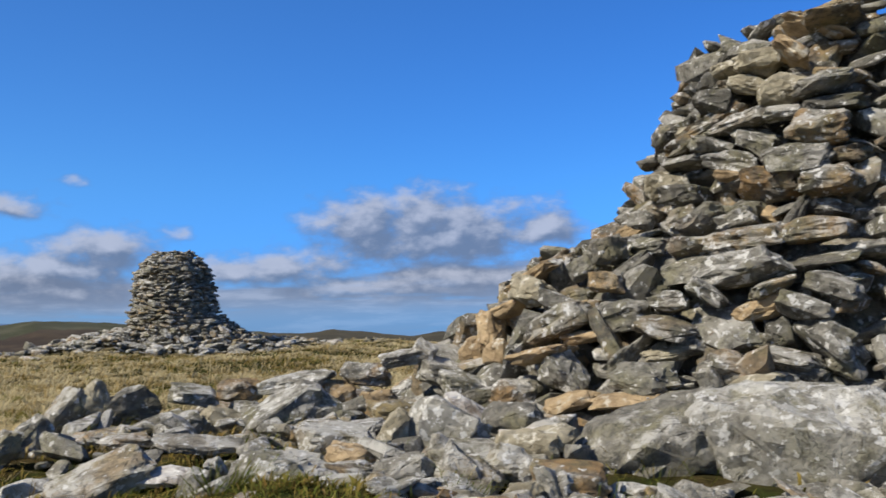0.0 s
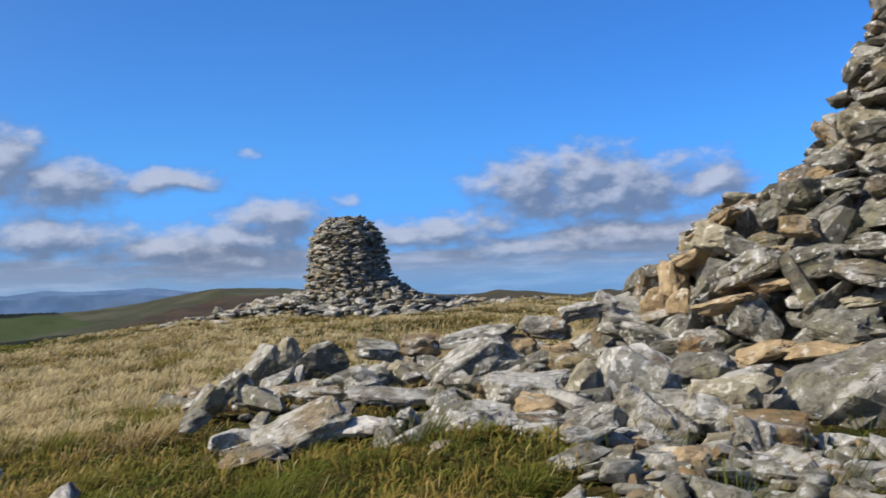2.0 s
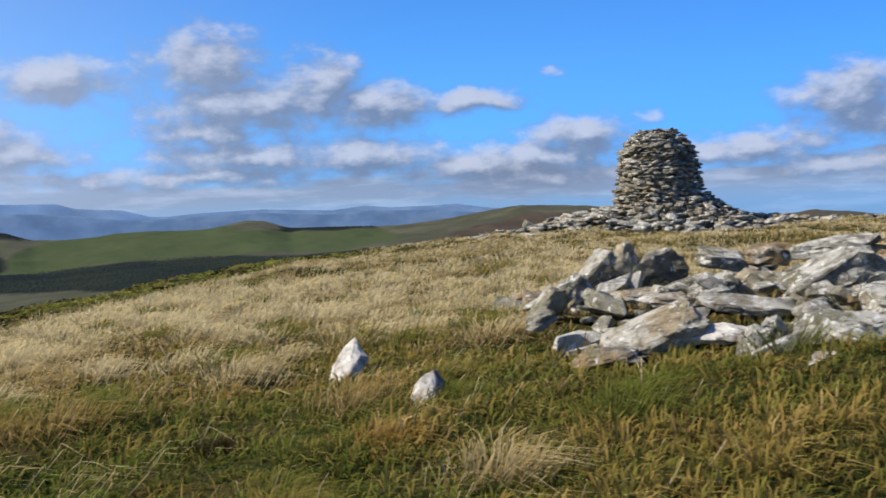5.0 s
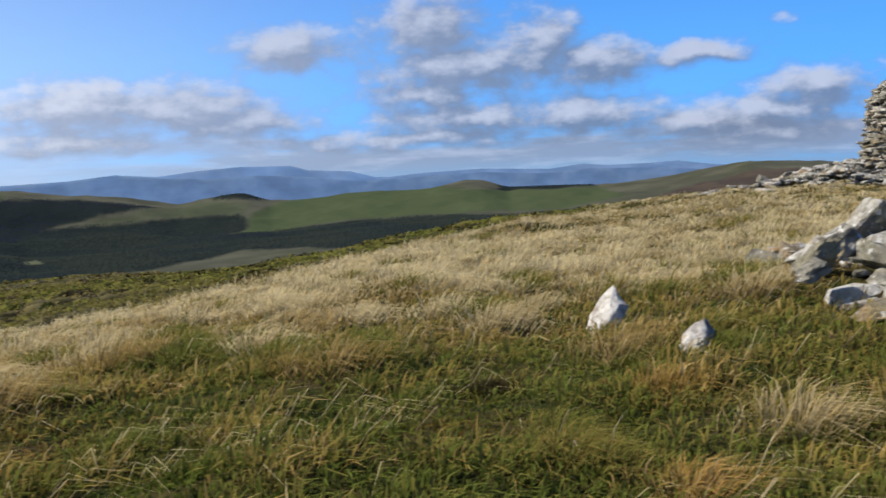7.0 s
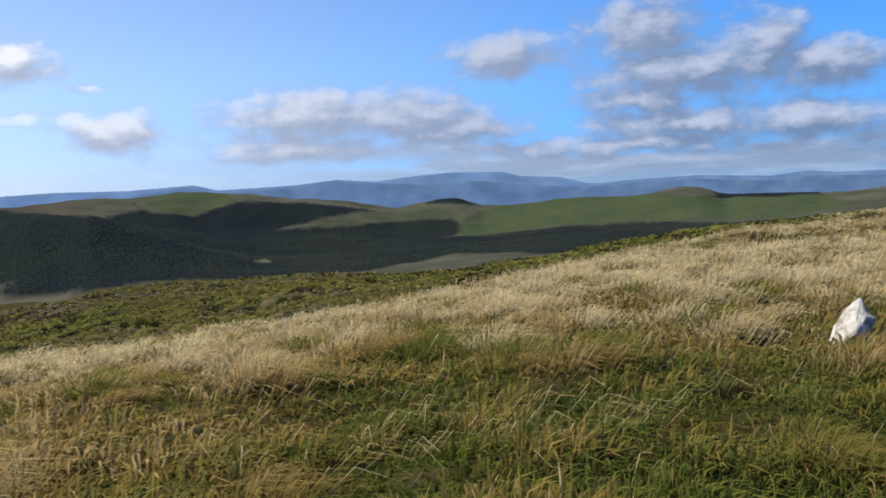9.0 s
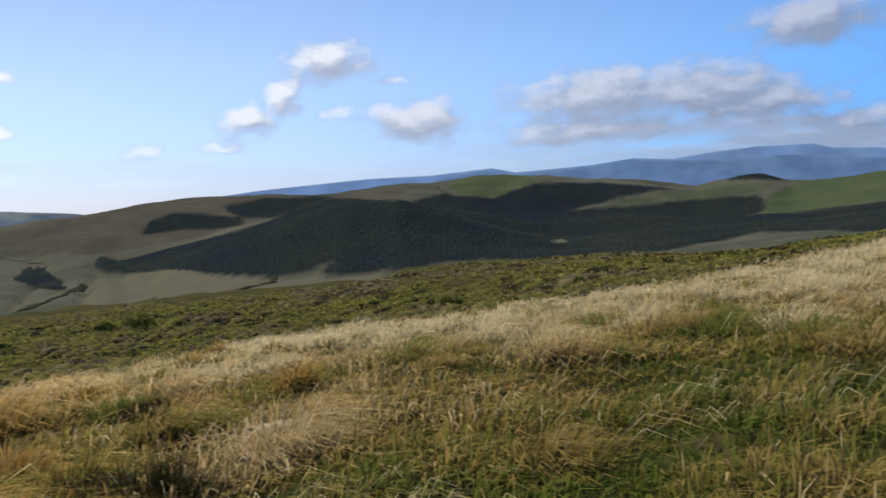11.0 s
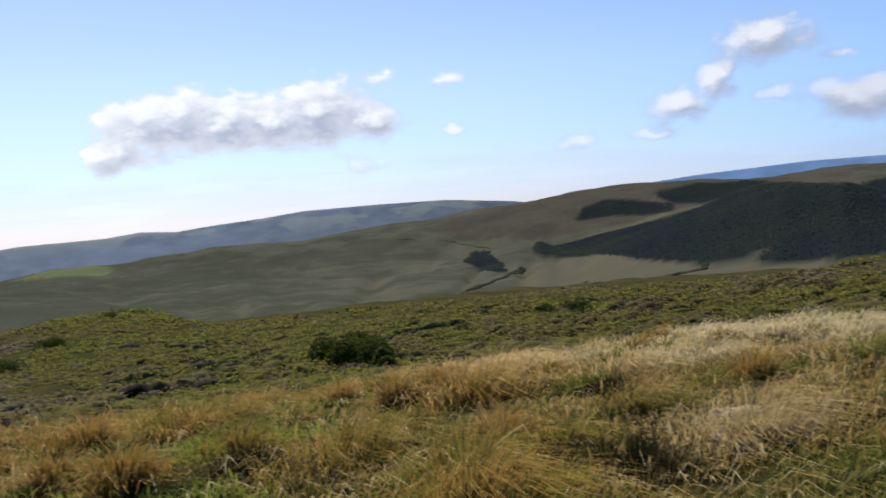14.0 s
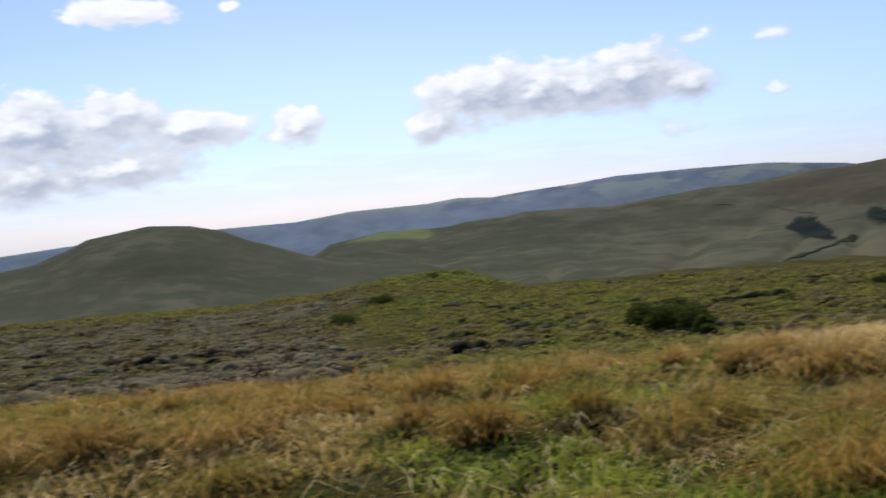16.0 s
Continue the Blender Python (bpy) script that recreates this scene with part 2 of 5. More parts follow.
def blade_material(name, low, high, low_tip, mid_tip, high_tip, through_light, rough=0.85, specular=0.06):
    """Grass: 'tone' runs from one plant colour to the other, 'tip' from root to tip. The dark root colours paint in the
    shade between plants.
    """
    mat, n, surface = material(name, rough, specular)
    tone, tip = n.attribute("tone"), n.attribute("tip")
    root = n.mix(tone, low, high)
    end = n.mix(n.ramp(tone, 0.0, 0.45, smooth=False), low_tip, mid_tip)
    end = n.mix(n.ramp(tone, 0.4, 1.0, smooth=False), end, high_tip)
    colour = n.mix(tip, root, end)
    n.link(colour, surface.inputs["Base Color"])
    out = [x for x in n.tree.nodes if x.type == "OUTPUT_MATERIAL"][0]
    glow, both = n.add("ShaderNodeBsdfTranslucent"), n.add("ShaderNodeMixShader")
    n.link(colour, glow.inputs[0])
    both.inputs[0].default_value = through_light
    n.link(surface.outputs[0], both.inputs[1])
    n.link(glow.outputs[0], both.inputs[2])
    n.link(both.outputs[0], out.inputs[0])
    return mat


def ground_material():
    """One sheet of land: turf near by, heath, moor, green pasture and forest floor, by land-cover masks."""
    mat, n, surface = material("turf", 1.0, 0.0)
    spot = n.add("ShaderNodeNewGeometry").outputs["Position"]
    turf = n.mix(n.ramp(n.noise(spot, 2.6, 6.0, 0.65), 0.38, 0.62), (0.03, 0.04, 0.011), (0.062, 0.046, 0.02))
    turf = n.mix(n.ramp(n.noise(spot, 14.0, 5.0, 0.7), 0.4, 0.7, 0.0, 0.7), turf, (0.02, 0.019, 0.008))
    heath = n.mix(n.ramp(n.noise(spot, 0.5, 6.0, 0.65), 0.38, 0.62), (0.036, 0.038, 0.014), (0.06, 0.052, 0.022))
    moor = n.mix(n.ramp(n.noise(spot, 0.005, 3.0, 0.55), 0.38, 0.62), (0.045, 0.046, 0.029), (0.072, 0.070, 0.045))
    moor = n.mix(n.ramp(n.noise(spot, 0.016, 4.0, 0.55), 0.48, 0.7, 0.0, 0.3), moor, (0.046, 0.043, 0.026))
    # heather and rush patches among the pale grass, drawn out along the slopes
    rough = n.noise(spot, 0.0085, 6.0, 0.6)
    moor = n.mix(n.ramp(rough, 0.46, 0.62, 0.0, 0.65), moor, (0.032, 0.035, 0.019))
    moor = n.mix(n.ramp(n.noise(spot, 0.016, 5.0, 0.6), 0.52, 0.72, 0.0, 0.3), moor, (0.108, 0.100, 0.068))
    pasture = n.mix(n.noise(spot, 0.01, 5.0), (0.044, 0.058, 0.028), (0.062, 0.078, 0.038))
    colour = n.mix(n.attribute("heath"), turf, heath)
    colour = n.mix(n.attribute("moor"), colour, moor)
    colour = n.mix(n.attribute("pasture"), colour, pasture)
    colour = n.mix(n.attribute("lawn"), colour, n.mix(n.noise(spot, 0.02, 4.0), (0.068, 0.063, 0.040), (0.086, 0.078, 0.050)))
    thicket = n.math("MULTIPLY", n.attribute("scrub"), n.ramp(n.noise(spot, 0.03, 5.0, 0.65), 0.44, 0.58, 0.0, 0.9))
    colour = n.mix(thicket, colour, (0.040, 0.044, 0.026))
    colour = n.mix(n.attribute("meadow"), colour, n.mix(n.noise(spot, 0.02, 4.0), (0.095, 0.125, 0.045), (0.12, 0.14, 0.055)))
    colour = n.mix(n.attribute("brown_cover"), colour, n.mix(n.ramp(n.noise(spot, 0.012, 5.0, 0.6), 0.4, 0.6), (0.036, 0.026, 0.021), (0.055, 0.04, 0.028)))
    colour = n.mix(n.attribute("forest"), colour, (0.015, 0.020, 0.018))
    n.link(colour, surface.inputs["Base Color"])
    fine = n.math("MULTIPLY", n.noise(spot, 9.0, 6.0, 0.7), 0.05)
    folds = n.math("MULTIPLY", n.math("MULTIPLY_ADD", n.noise(spot, 0.0055, 4.0, 0.5), 15.0, n.math("MULTIPLY", n.noise(spot, 0.02, 3.0, 0.5), 1.2)), n.attribute("moor"))
    bump(n, surface, n.math("ADD", fine, folds), 0.8, 1.0)
    n.link(n.math("MULTIPLY", n.attribute("moor"), n.math("MULTIPLY", n.math("SUBTRACT", 1.0, n.math("MAXIMUM", n.attribute("forest"), n.attribute("pasture"))), 0.045)), surface.inputs["Sheen Weight"])
    surface.inputs["Sheen Roughness"].default_value = 0.6
    surface.inputs["Sheen Tint"].default_value = (0.9, 0.88, 0.7, 1)
    return mat


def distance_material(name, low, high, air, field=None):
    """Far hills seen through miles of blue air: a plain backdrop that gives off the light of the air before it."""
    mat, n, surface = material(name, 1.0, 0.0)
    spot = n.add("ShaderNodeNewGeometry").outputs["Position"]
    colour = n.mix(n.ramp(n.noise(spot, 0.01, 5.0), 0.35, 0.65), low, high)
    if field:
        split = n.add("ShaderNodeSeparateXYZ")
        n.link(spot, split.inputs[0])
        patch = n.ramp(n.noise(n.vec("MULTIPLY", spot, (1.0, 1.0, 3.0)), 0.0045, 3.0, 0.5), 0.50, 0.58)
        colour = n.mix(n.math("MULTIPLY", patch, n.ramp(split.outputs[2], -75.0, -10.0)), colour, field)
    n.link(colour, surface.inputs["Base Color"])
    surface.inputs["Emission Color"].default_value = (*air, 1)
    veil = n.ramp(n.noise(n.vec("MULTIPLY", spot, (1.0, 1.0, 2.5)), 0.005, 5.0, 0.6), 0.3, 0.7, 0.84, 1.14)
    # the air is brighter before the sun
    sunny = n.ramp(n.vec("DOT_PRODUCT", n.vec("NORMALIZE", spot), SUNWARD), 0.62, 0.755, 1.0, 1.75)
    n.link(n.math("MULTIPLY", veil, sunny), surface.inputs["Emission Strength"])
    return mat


STONE, RUBBLE = stone_material("lichened_stone"), stone_material("lichened_packing", True)
FALLEN, FALLEN_RUBBLE = stone_material("fallen_stone", False, 0.55), stone_material("fallen_rubble", True, 0.55)
OCHRE = plain_stone("ochre_stone", (0.22, 0.155, 0.085), (0.42, 0.31, 0.175), (0.48, 0.43, 0.33))
TAN = plain_stone("tan_stone", (0.17, 0.145, 0.095), (0.33, 0.29, 0.20), (0.52, 0.48, 0.38))
WHITE = plain_stone("white_quartz_stone", (0.17, 0.135, 0.10), (0.56, 0.53, 0.47), (0.66, 0.64, 0.59))
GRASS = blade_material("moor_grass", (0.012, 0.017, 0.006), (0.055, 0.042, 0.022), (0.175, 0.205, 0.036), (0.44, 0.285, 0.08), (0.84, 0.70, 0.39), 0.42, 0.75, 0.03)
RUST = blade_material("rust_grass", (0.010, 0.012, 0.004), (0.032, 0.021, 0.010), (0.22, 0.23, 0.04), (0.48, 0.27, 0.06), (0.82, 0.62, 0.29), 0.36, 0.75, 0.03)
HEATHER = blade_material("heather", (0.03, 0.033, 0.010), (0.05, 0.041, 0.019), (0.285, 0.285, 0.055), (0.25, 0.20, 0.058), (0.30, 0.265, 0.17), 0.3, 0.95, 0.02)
SHRUB = blade_material("shrub_leaves", (0.015, 0.022, 0.006), (0.02, 0.026, 0.008), (0.03, 0.045, 0.01), (0.06, 0.08, 0.016), (0.14, 0.15, 0.03), 0.3)
# dark, bluish tips hold the valley's cloud shadow and haze in their colour
NEEDLES = blade_material("conifer", (0.017, 0.023, 0.019), (0.013, 0.017, 0.024), (0.028, 0.036, 0.029), (0.018, 0.024, 0.026), (0.016, 0.020, 0.034), 0.0, 1.0, 0.0)
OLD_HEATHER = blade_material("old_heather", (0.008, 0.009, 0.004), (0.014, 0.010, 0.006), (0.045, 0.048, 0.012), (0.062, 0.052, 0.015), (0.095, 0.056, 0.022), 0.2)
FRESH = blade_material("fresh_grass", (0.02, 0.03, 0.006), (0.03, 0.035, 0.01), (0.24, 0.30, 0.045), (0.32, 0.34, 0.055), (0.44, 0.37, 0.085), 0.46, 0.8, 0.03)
SHADED_BILBERRY = blade_material("shaded_bilberry_leaves", (0.012, 0.016, 0.005), (0.03, 0.018, 0.008), (0.115, 0.14, 0.022), (0.16, 0.135, 0.026), (0.25, 0.13, 0.038), 0.35, 0.9, 0.02)
TURF = ground_material()
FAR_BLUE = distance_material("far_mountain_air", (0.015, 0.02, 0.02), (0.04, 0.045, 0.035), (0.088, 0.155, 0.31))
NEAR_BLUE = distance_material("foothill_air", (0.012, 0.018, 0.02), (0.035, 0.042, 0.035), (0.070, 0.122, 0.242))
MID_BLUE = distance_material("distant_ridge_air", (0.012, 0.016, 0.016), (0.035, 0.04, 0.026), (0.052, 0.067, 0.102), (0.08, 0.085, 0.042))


# ---------------------------------------------------------------- building helpers
def mesh_of(name, points, faces, mat, values=(), smooth=False):
    """A mesh from arrays of points and equal-sized faces, with named numbers for its points."""
    me = bpy.data.meshes.new(name)
    points, faces = np.asarray(points, np.float32), np.asarray(faces, np.int32)
    me.vertices.add(len(points))
    me.vertices.foreach_set("co", points.ravel())
    me.loops.add(faces.size)
    me.loops.foreach_set("vertex_index", faces.ravel())
    me.polygons.add(len(faces))
    me.polygons.foreach_set("loop_start", np.arange(len(faces), dtype=np.int32) * faces.shape[1])
    me.polygons.foreach_set("use_smooth", np.full(len(faces), smooth))
    me.materials.append(mat)
    for key, numbers in values:
        me.attributes.new(key, "FLOAT", "POINT").data.foreach_set("value", np.asarray(numbers, np.float32))
    me.update()
    me.validate()
    return me


def part(name, me, parent, m=None, label=""):
    ob = new(name, me)
    ob.parent = parent
    if m is not None:
        ob.matrix_basis = m
    return tagged(ob, label) if label else ob


# ---------------------------------------------------------------- the land
def along(knots, bearings):
    """Smooth run of a value along the bearings, through a few knots."""
    a, v = np.array([k[0] for k in knots], float), np.array([k[1] for k in knots], float)
    return np.interp(bearings, a, v)


BORDER = [(-180, 9.5, -8.2), (-117, 9.5, -8.7), (-108, 9.5, -9.4), (-98, 9.5, -10.0), (-85, 9.5, -10.0), (-78, 9.5, -9.8), (-73, 9.5, -9.2),
          (-66, 9.3, -8.6), (-56, 9.3, -7.6), (-48, 9.8, -7.2), (-42, 10.2, -6.9), (-37, 10.5, -6.35), (-32.5, 11, -5.95), (-28, 12, -5.1),
          (-23.8, 13.5, -4.55), (-17.6, 16, -3.8), (-11, 20, -2.95), (-5, 24, -2.3), (0, 27, -1.6), (6, 29, -1.5), (18, 28, -1.5), (30, 26, -1.8),
          (60, 20, -2.0), (110, 15, -4.0), (180, 9.5, -8.2)]
HEATH = [(-180, 80, -5.0), (-117, 80, -4.85), (-110, 80, -5.0), (-104, 75, -5.25), (-99, 70, -5.1), (-95, 70, -4.5), (-92, 70, -4.45),
         (-90, 68, -4.65), (-88.4, 62, -5.3), (-86.8, 55, -5.85), (-81, 48, -5.9), (-72, 45, -5.75), (-61, 45, -5.65), (-51, 45, -5.5),
         (-48.9, 50, -4.85), (-45, 55, -4.58), (-38, 60, -4.5), (-33, 60, -4.65), (-28, 60, -4.98), (-23.8, 70, -4.4), (-19, 90, -3.45),
         (-12.8, 120, -3.1), (-5, 120, -2.7), (5, 120, -2.3), (20, 120, -2.1), (110, 100, -4.0), (180, 80, -5.0)]
NEAR_HILLS = [(-180, -3.0), (-125, -2.6), (-116.3, -1.8), (-114.5, -1.6), (-113, -1.15), (-111.8, -0.6), (-109.7, -0.3), (-108.4, -0.14), (-106, -0.3),
              (-104.3, -0.73), (-102.7, -1.4), (-98, -3.0), (-92, -3.7), (-80, -4.0), (-70, -4.2), (-63.9, -3.6), (-59.5, -2.2), (-55, -1.0),
              (-52.6, -0.45), (-49.3, -0.5), (-46.6, -1.4), (-42.8, -2.7), (-40, -3.3), (-30, -3.2), (-20, -2.9), (-8, -2.4), (5, -2.0), (30, -2.0), (180, -3.0)]
SKYLINE = [(-180, -1.5), (-100, -3.2), (-98, -2.1), (-95, -1.6), (-92, -1.7), (-89.4, -1.4), (-86, -1.07), (-81, -1.18), (-77, -0.87), (-73.5, -0.74), (-70, -0.3), (-67.6, 0.0),
           (-65, 0.25), (-61.6, 0.35), (-58, 0.5), (-55, 0.35), (-50, 0.4), (-46, 0.5), (-44.5, 0.6), (-41.4, 0.53), (-38.3, 0.18), (-35, -0.1), (-31.6, -0.66)]
SKYLINE += [(-29.6, -0.45), (-28.4, -0.32), (-27.6, -0.36), (-26.3, -0.77), (-24.5, -0.74), (-20.9, -0.5), (-16.8, -0.48), (-14.5, -0.2), (-13.5, -0.26), (-12, -0.7),
            (-7, -0.75), (-3.3, -0.58), (-1, -0.25), (1.5, 0.2), (2, 0.28), (4.3, 0.07), (6.7, -0.1), (12, -0.6), (17.6, -0.87), (18.7, -0.73), (20, -0.93),
            (23.4, -1.3), (25.6, -1.12), (30, -1.2), (180, -1.5)]
RIDGE = [(-180, -1.2), (-125, -1.3), (-116, -1.0), (-113, -0.8), (-104, -0.59), (-100, -0.6), (-96.5, -0.25), (-92, -0.2), (-90, 0.0), (-88, -0.15),
         (-85.7, 0.06), (-83, 0.23), (-80.5, 0.47), (-76, 0.5), (-72, 0.45), (-68, 0.05), (-63, -0.8)]
MOUNTAINS = [(-66, -0.6), (-60, 0.45), (-57, 0.68), (-51, 0.93), (-47, 0.89), (-43.4, 1.09), (-42, 0.74), (-40, 0.79), (-37.5, 0.87), (-35, 1.1), (-32.7, 0.9),
             (-30.3, 1.15), (-28, 1.27), (-25, 1.2), (-24, 0.9), (-21.5, 0.73), (-20, 0.3), (-19, 0.28), (-17, 0.42), (-13.5, 0.5), (-9.5, 0.28), (-7.5, 0.5),
             (-6, 0.34), (-3.8, 0.35), (-2, 0.4), (0, 0.1), (6, -0.5), (12, -1.2)]
FOOTHILLS = [(-64, -0.6), (-56, -0.2), (-50, 0.35), (-48, 0.44), (-45.3, 0.8), (-43.8, 1.0), (-42, 0.52), (-40.5, 0.6), (-38.7, 0.76), (-37, 0.9), (-35.5, 1.06), (-34, 0.95), (-32.5, 0.8),
             (-30, 0.62), (-27, 0.72), (-24, 0.5), (-21, 0.1), (-17, 0.2), (-13.5, 0.28), (-10, 0.05), (-7, 0.2), (-3, 0.05), (2, -0.4), (8, -1.2)]
EYE = 0.65


def soft(v, a, b):
    t = np.clip((v - a) / (b - a), 0, 1)
    return t * t * (3 - 2 * t)


def level(reach, angle):
    return EYE + reach * np.tan(np.radians(angle))


def hermite(rk, zk, r):
    """Monotone cubic through the knots rk, zk (one row a bearing) at the distances r."""
    h, slope = np.diff(rk, axis=1), np.diff(zk, axis=1) / np.diff(rk, axis=1)
    d = np.zeros_like(zk)
    same = slope[:, 1:] * slope[:, :-1] > 0
    w1, w2 = 2 * h[:, 1:] + h[:, :-1], h[:, 1:] + 2 * h[:, :-1]
    safe = np.where(same, slope[:, :-1], 1.0), np.where(same, slope[:, 1:], 1.0)
    d[:, 1:-1] = np.where(same, (w1 + w2) / (w1 / safe[0] + w2 / safe[1]), 0)
    d[:, 0], d[:, -1] = slope[:, 0], slope[:, -1]
    out = np.empty((len(rk), len(r)))
    for i in range(len(rk)):
        k = np.clip(np.searchsorted(rk[i], r, "right") - 1, 0, rk.shape[1] - 2)
        t = (r - rk[i, k]) / h[i, k]
        t = np.clip(t, 0, 1)
        out[i] = ((1 + 2 * t) * (1 - t) ** 2 * zk[i, k] + t * (1 - t) ** 2 * h[i, k] * d[i, k]
                  + t * t * (3 - 2 * t) * zk[i, k + 1] + t * t * (t - 1) * h[i, k] * d[i, k + 1])
    return out


BEARINGS = np.concatenate([np.arange(-180, -135, 1.5), np.arange(-135, 66, 0.25), np.arange(66, 180.1, 1.5)])
REACHES = np.concatenate([[0.0], np.geomspace(0.35, 700, 150), np.arange(727, 2760, 27), np.linspace(2800, 4960, 14)])
CAIRN, TOWER = (5.66, 4.42), (4.55, 26.6)


def lay_land():
    b = BEARINGS
    rb, eb = along([(k[0], k[1]) for k in BORDER], b), along([(k[0], k[2]) for k in BORDER], b)
    rh, eh = along([(k[0], k[1]) for k in HEATH], b), along([(k[0], k[2]) for k in HEATH], b)
    near, sky_el = along(NEAR_HILLS, b), along(SKYLINE, b)
    one = np.ones_like(b)
    turf = 0.14 * np.clip((-b - 15) / 15, 0, 1)
    # the heath falls away quickly below the grass, then runs out nearly level
    steep = soft(-b, 30, 58)
    rm = rb + 0.5 * (rh - rb) + steep * (28 - rb - 0.5 * (rh - rb))
    zm = 0.5 * (level(rb, eb) + level(rh, eh)) * (1 - steep) + steep * level(rm, -8.45 + 0 * b)
    rk = np.stack([0 * one, 3 * one, rb, rm, rh, rh + 60, 850 * one, 1500 * one, 2000 * one, 2650 * one, 3300 * one, 4970 * one], 1)
    zk = np.stack([0.02 * one, 0.0 * one - 0.012 * np.clip(-b, 0, 90) / 9, level(rb, eb) - turf, zm, level(rh, eh) - 0.12, level(rh, eh) - 6,
                   level(850, np.minimum(eh - 0.9, -3.2)), level(1500, near), level(2000, np.minimum(near - 0.3, sky_el - 1.3) * 0.6 + 0.4 * sky_el - 0.3),
                   level(2650, sky_el), level(3300, sky_el - 1.4), level(4970, -1.2 * one)], 1)
    return hermite(rk, zk, REACHES)


LAND = lay_land()


def land_at(x, y):
    """Height of the ground at places given as arrays."""
    b, r = np.degrees(np.arctan2(x, y)), np.hypot(x, y)
    i = np.clip(np.searchsorted(BEARINGS, b, "right") - 1, 0, len(BEARINGS) - 2)
    j = np.clip(np.searchsorted(REACHES, r, "right") - 1, 0, len(REACHES) - 2)
    u = (b - BEARINGS[i]) / (BEARINGS[i + 1] - BEARINGS[i])
    v = (r - REACHES[j]) / (REACHES[j + 1] - REACHES[j])
    return (LAND[i, j] * (1 - u) + LAND[i + 1, j] * u) * (1 - v) + (LAND[i, j + 1] * (1 - u) + LAND[i + 1, j + 1] * u) * v


def ripple(x, y, r):
    """Hummocks: a little unevenness, larger farther out."""
    out = np.empty(len(x))
    for i, (a, c, q) in enumerate(zip(x, y, r)):
        if q < 14:
            out[i] = 0.06 * noise.noise((a * 1.3, c * 1.3, 1.0)) + 0.04 * noise.noise((a * 3.4, c * 3.4, 7.0)) * min(1.0, q / 2)
        elif q < 250:
            out[i] = min(0.22, 0.01 * q) * noise.fractal((a * 0.25, c * 0.25, 2.0), 0.9, 2.1, 3) + 0.07 * noise.noise((a * 1.1, c * 1.1, 4.0))
        else:
            out[i] = 0.0045 * q * (noise.fractal((a * 0.0035, c * 0.0035, 5.0), 0.9, 2.1, 4) - 0.5 * abs(noise.noise((a * 0.006, c * 0.006, 9.0)))) * min(1, (q - 250) / 500)
    return out


def gullies(b, r):
    """Gullies that run down the valley sides."""
    cut = np.exp(-((r - 1350) / 600) ** 2) * (r > 300) * (1 - soft(-b, 92, 98)) * soft(-b, 60, 67)
    out = np.zeros(len(b))
    for i in np.nonzero(cut > 0.02)[0]:
        out[i] = 0.0065 * r[i] * cut[i] * math.exp(-(noise.noise((b[i] * 0.3, r[i] * 0.0011, 3.0)) / 0.13) ** 2)
    return out


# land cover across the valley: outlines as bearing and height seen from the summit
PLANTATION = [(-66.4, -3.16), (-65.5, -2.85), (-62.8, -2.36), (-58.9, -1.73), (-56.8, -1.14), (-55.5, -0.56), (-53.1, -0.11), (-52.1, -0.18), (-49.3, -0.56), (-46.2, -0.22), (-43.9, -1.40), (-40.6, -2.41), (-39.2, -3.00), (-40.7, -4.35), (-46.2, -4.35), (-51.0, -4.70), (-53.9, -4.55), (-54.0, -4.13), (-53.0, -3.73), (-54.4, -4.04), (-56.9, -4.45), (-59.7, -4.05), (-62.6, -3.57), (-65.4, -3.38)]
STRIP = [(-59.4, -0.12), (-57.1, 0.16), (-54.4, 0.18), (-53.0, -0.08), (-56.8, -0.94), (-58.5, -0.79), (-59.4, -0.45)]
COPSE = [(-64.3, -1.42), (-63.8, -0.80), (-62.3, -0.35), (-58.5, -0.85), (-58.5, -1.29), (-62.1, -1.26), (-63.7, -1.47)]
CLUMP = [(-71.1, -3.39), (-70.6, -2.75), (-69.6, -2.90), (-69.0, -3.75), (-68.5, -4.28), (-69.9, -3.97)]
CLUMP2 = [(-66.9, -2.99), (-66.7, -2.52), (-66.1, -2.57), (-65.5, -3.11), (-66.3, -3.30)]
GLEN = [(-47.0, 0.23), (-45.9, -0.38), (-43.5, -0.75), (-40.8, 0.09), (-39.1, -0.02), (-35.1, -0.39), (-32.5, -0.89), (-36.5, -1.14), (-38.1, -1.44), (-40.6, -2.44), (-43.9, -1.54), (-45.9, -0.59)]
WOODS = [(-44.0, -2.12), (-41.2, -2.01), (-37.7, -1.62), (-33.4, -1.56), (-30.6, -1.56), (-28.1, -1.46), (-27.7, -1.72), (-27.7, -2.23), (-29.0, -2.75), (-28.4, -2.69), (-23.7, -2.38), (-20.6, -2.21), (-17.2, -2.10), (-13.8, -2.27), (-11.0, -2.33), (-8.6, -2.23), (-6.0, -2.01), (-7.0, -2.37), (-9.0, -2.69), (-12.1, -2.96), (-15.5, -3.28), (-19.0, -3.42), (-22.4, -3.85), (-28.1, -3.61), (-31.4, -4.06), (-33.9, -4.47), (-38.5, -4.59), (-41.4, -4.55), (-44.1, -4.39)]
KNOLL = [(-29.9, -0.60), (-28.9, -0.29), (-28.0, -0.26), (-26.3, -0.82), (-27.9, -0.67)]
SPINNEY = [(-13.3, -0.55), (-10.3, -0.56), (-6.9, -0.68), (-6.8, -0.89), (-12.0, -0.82)]
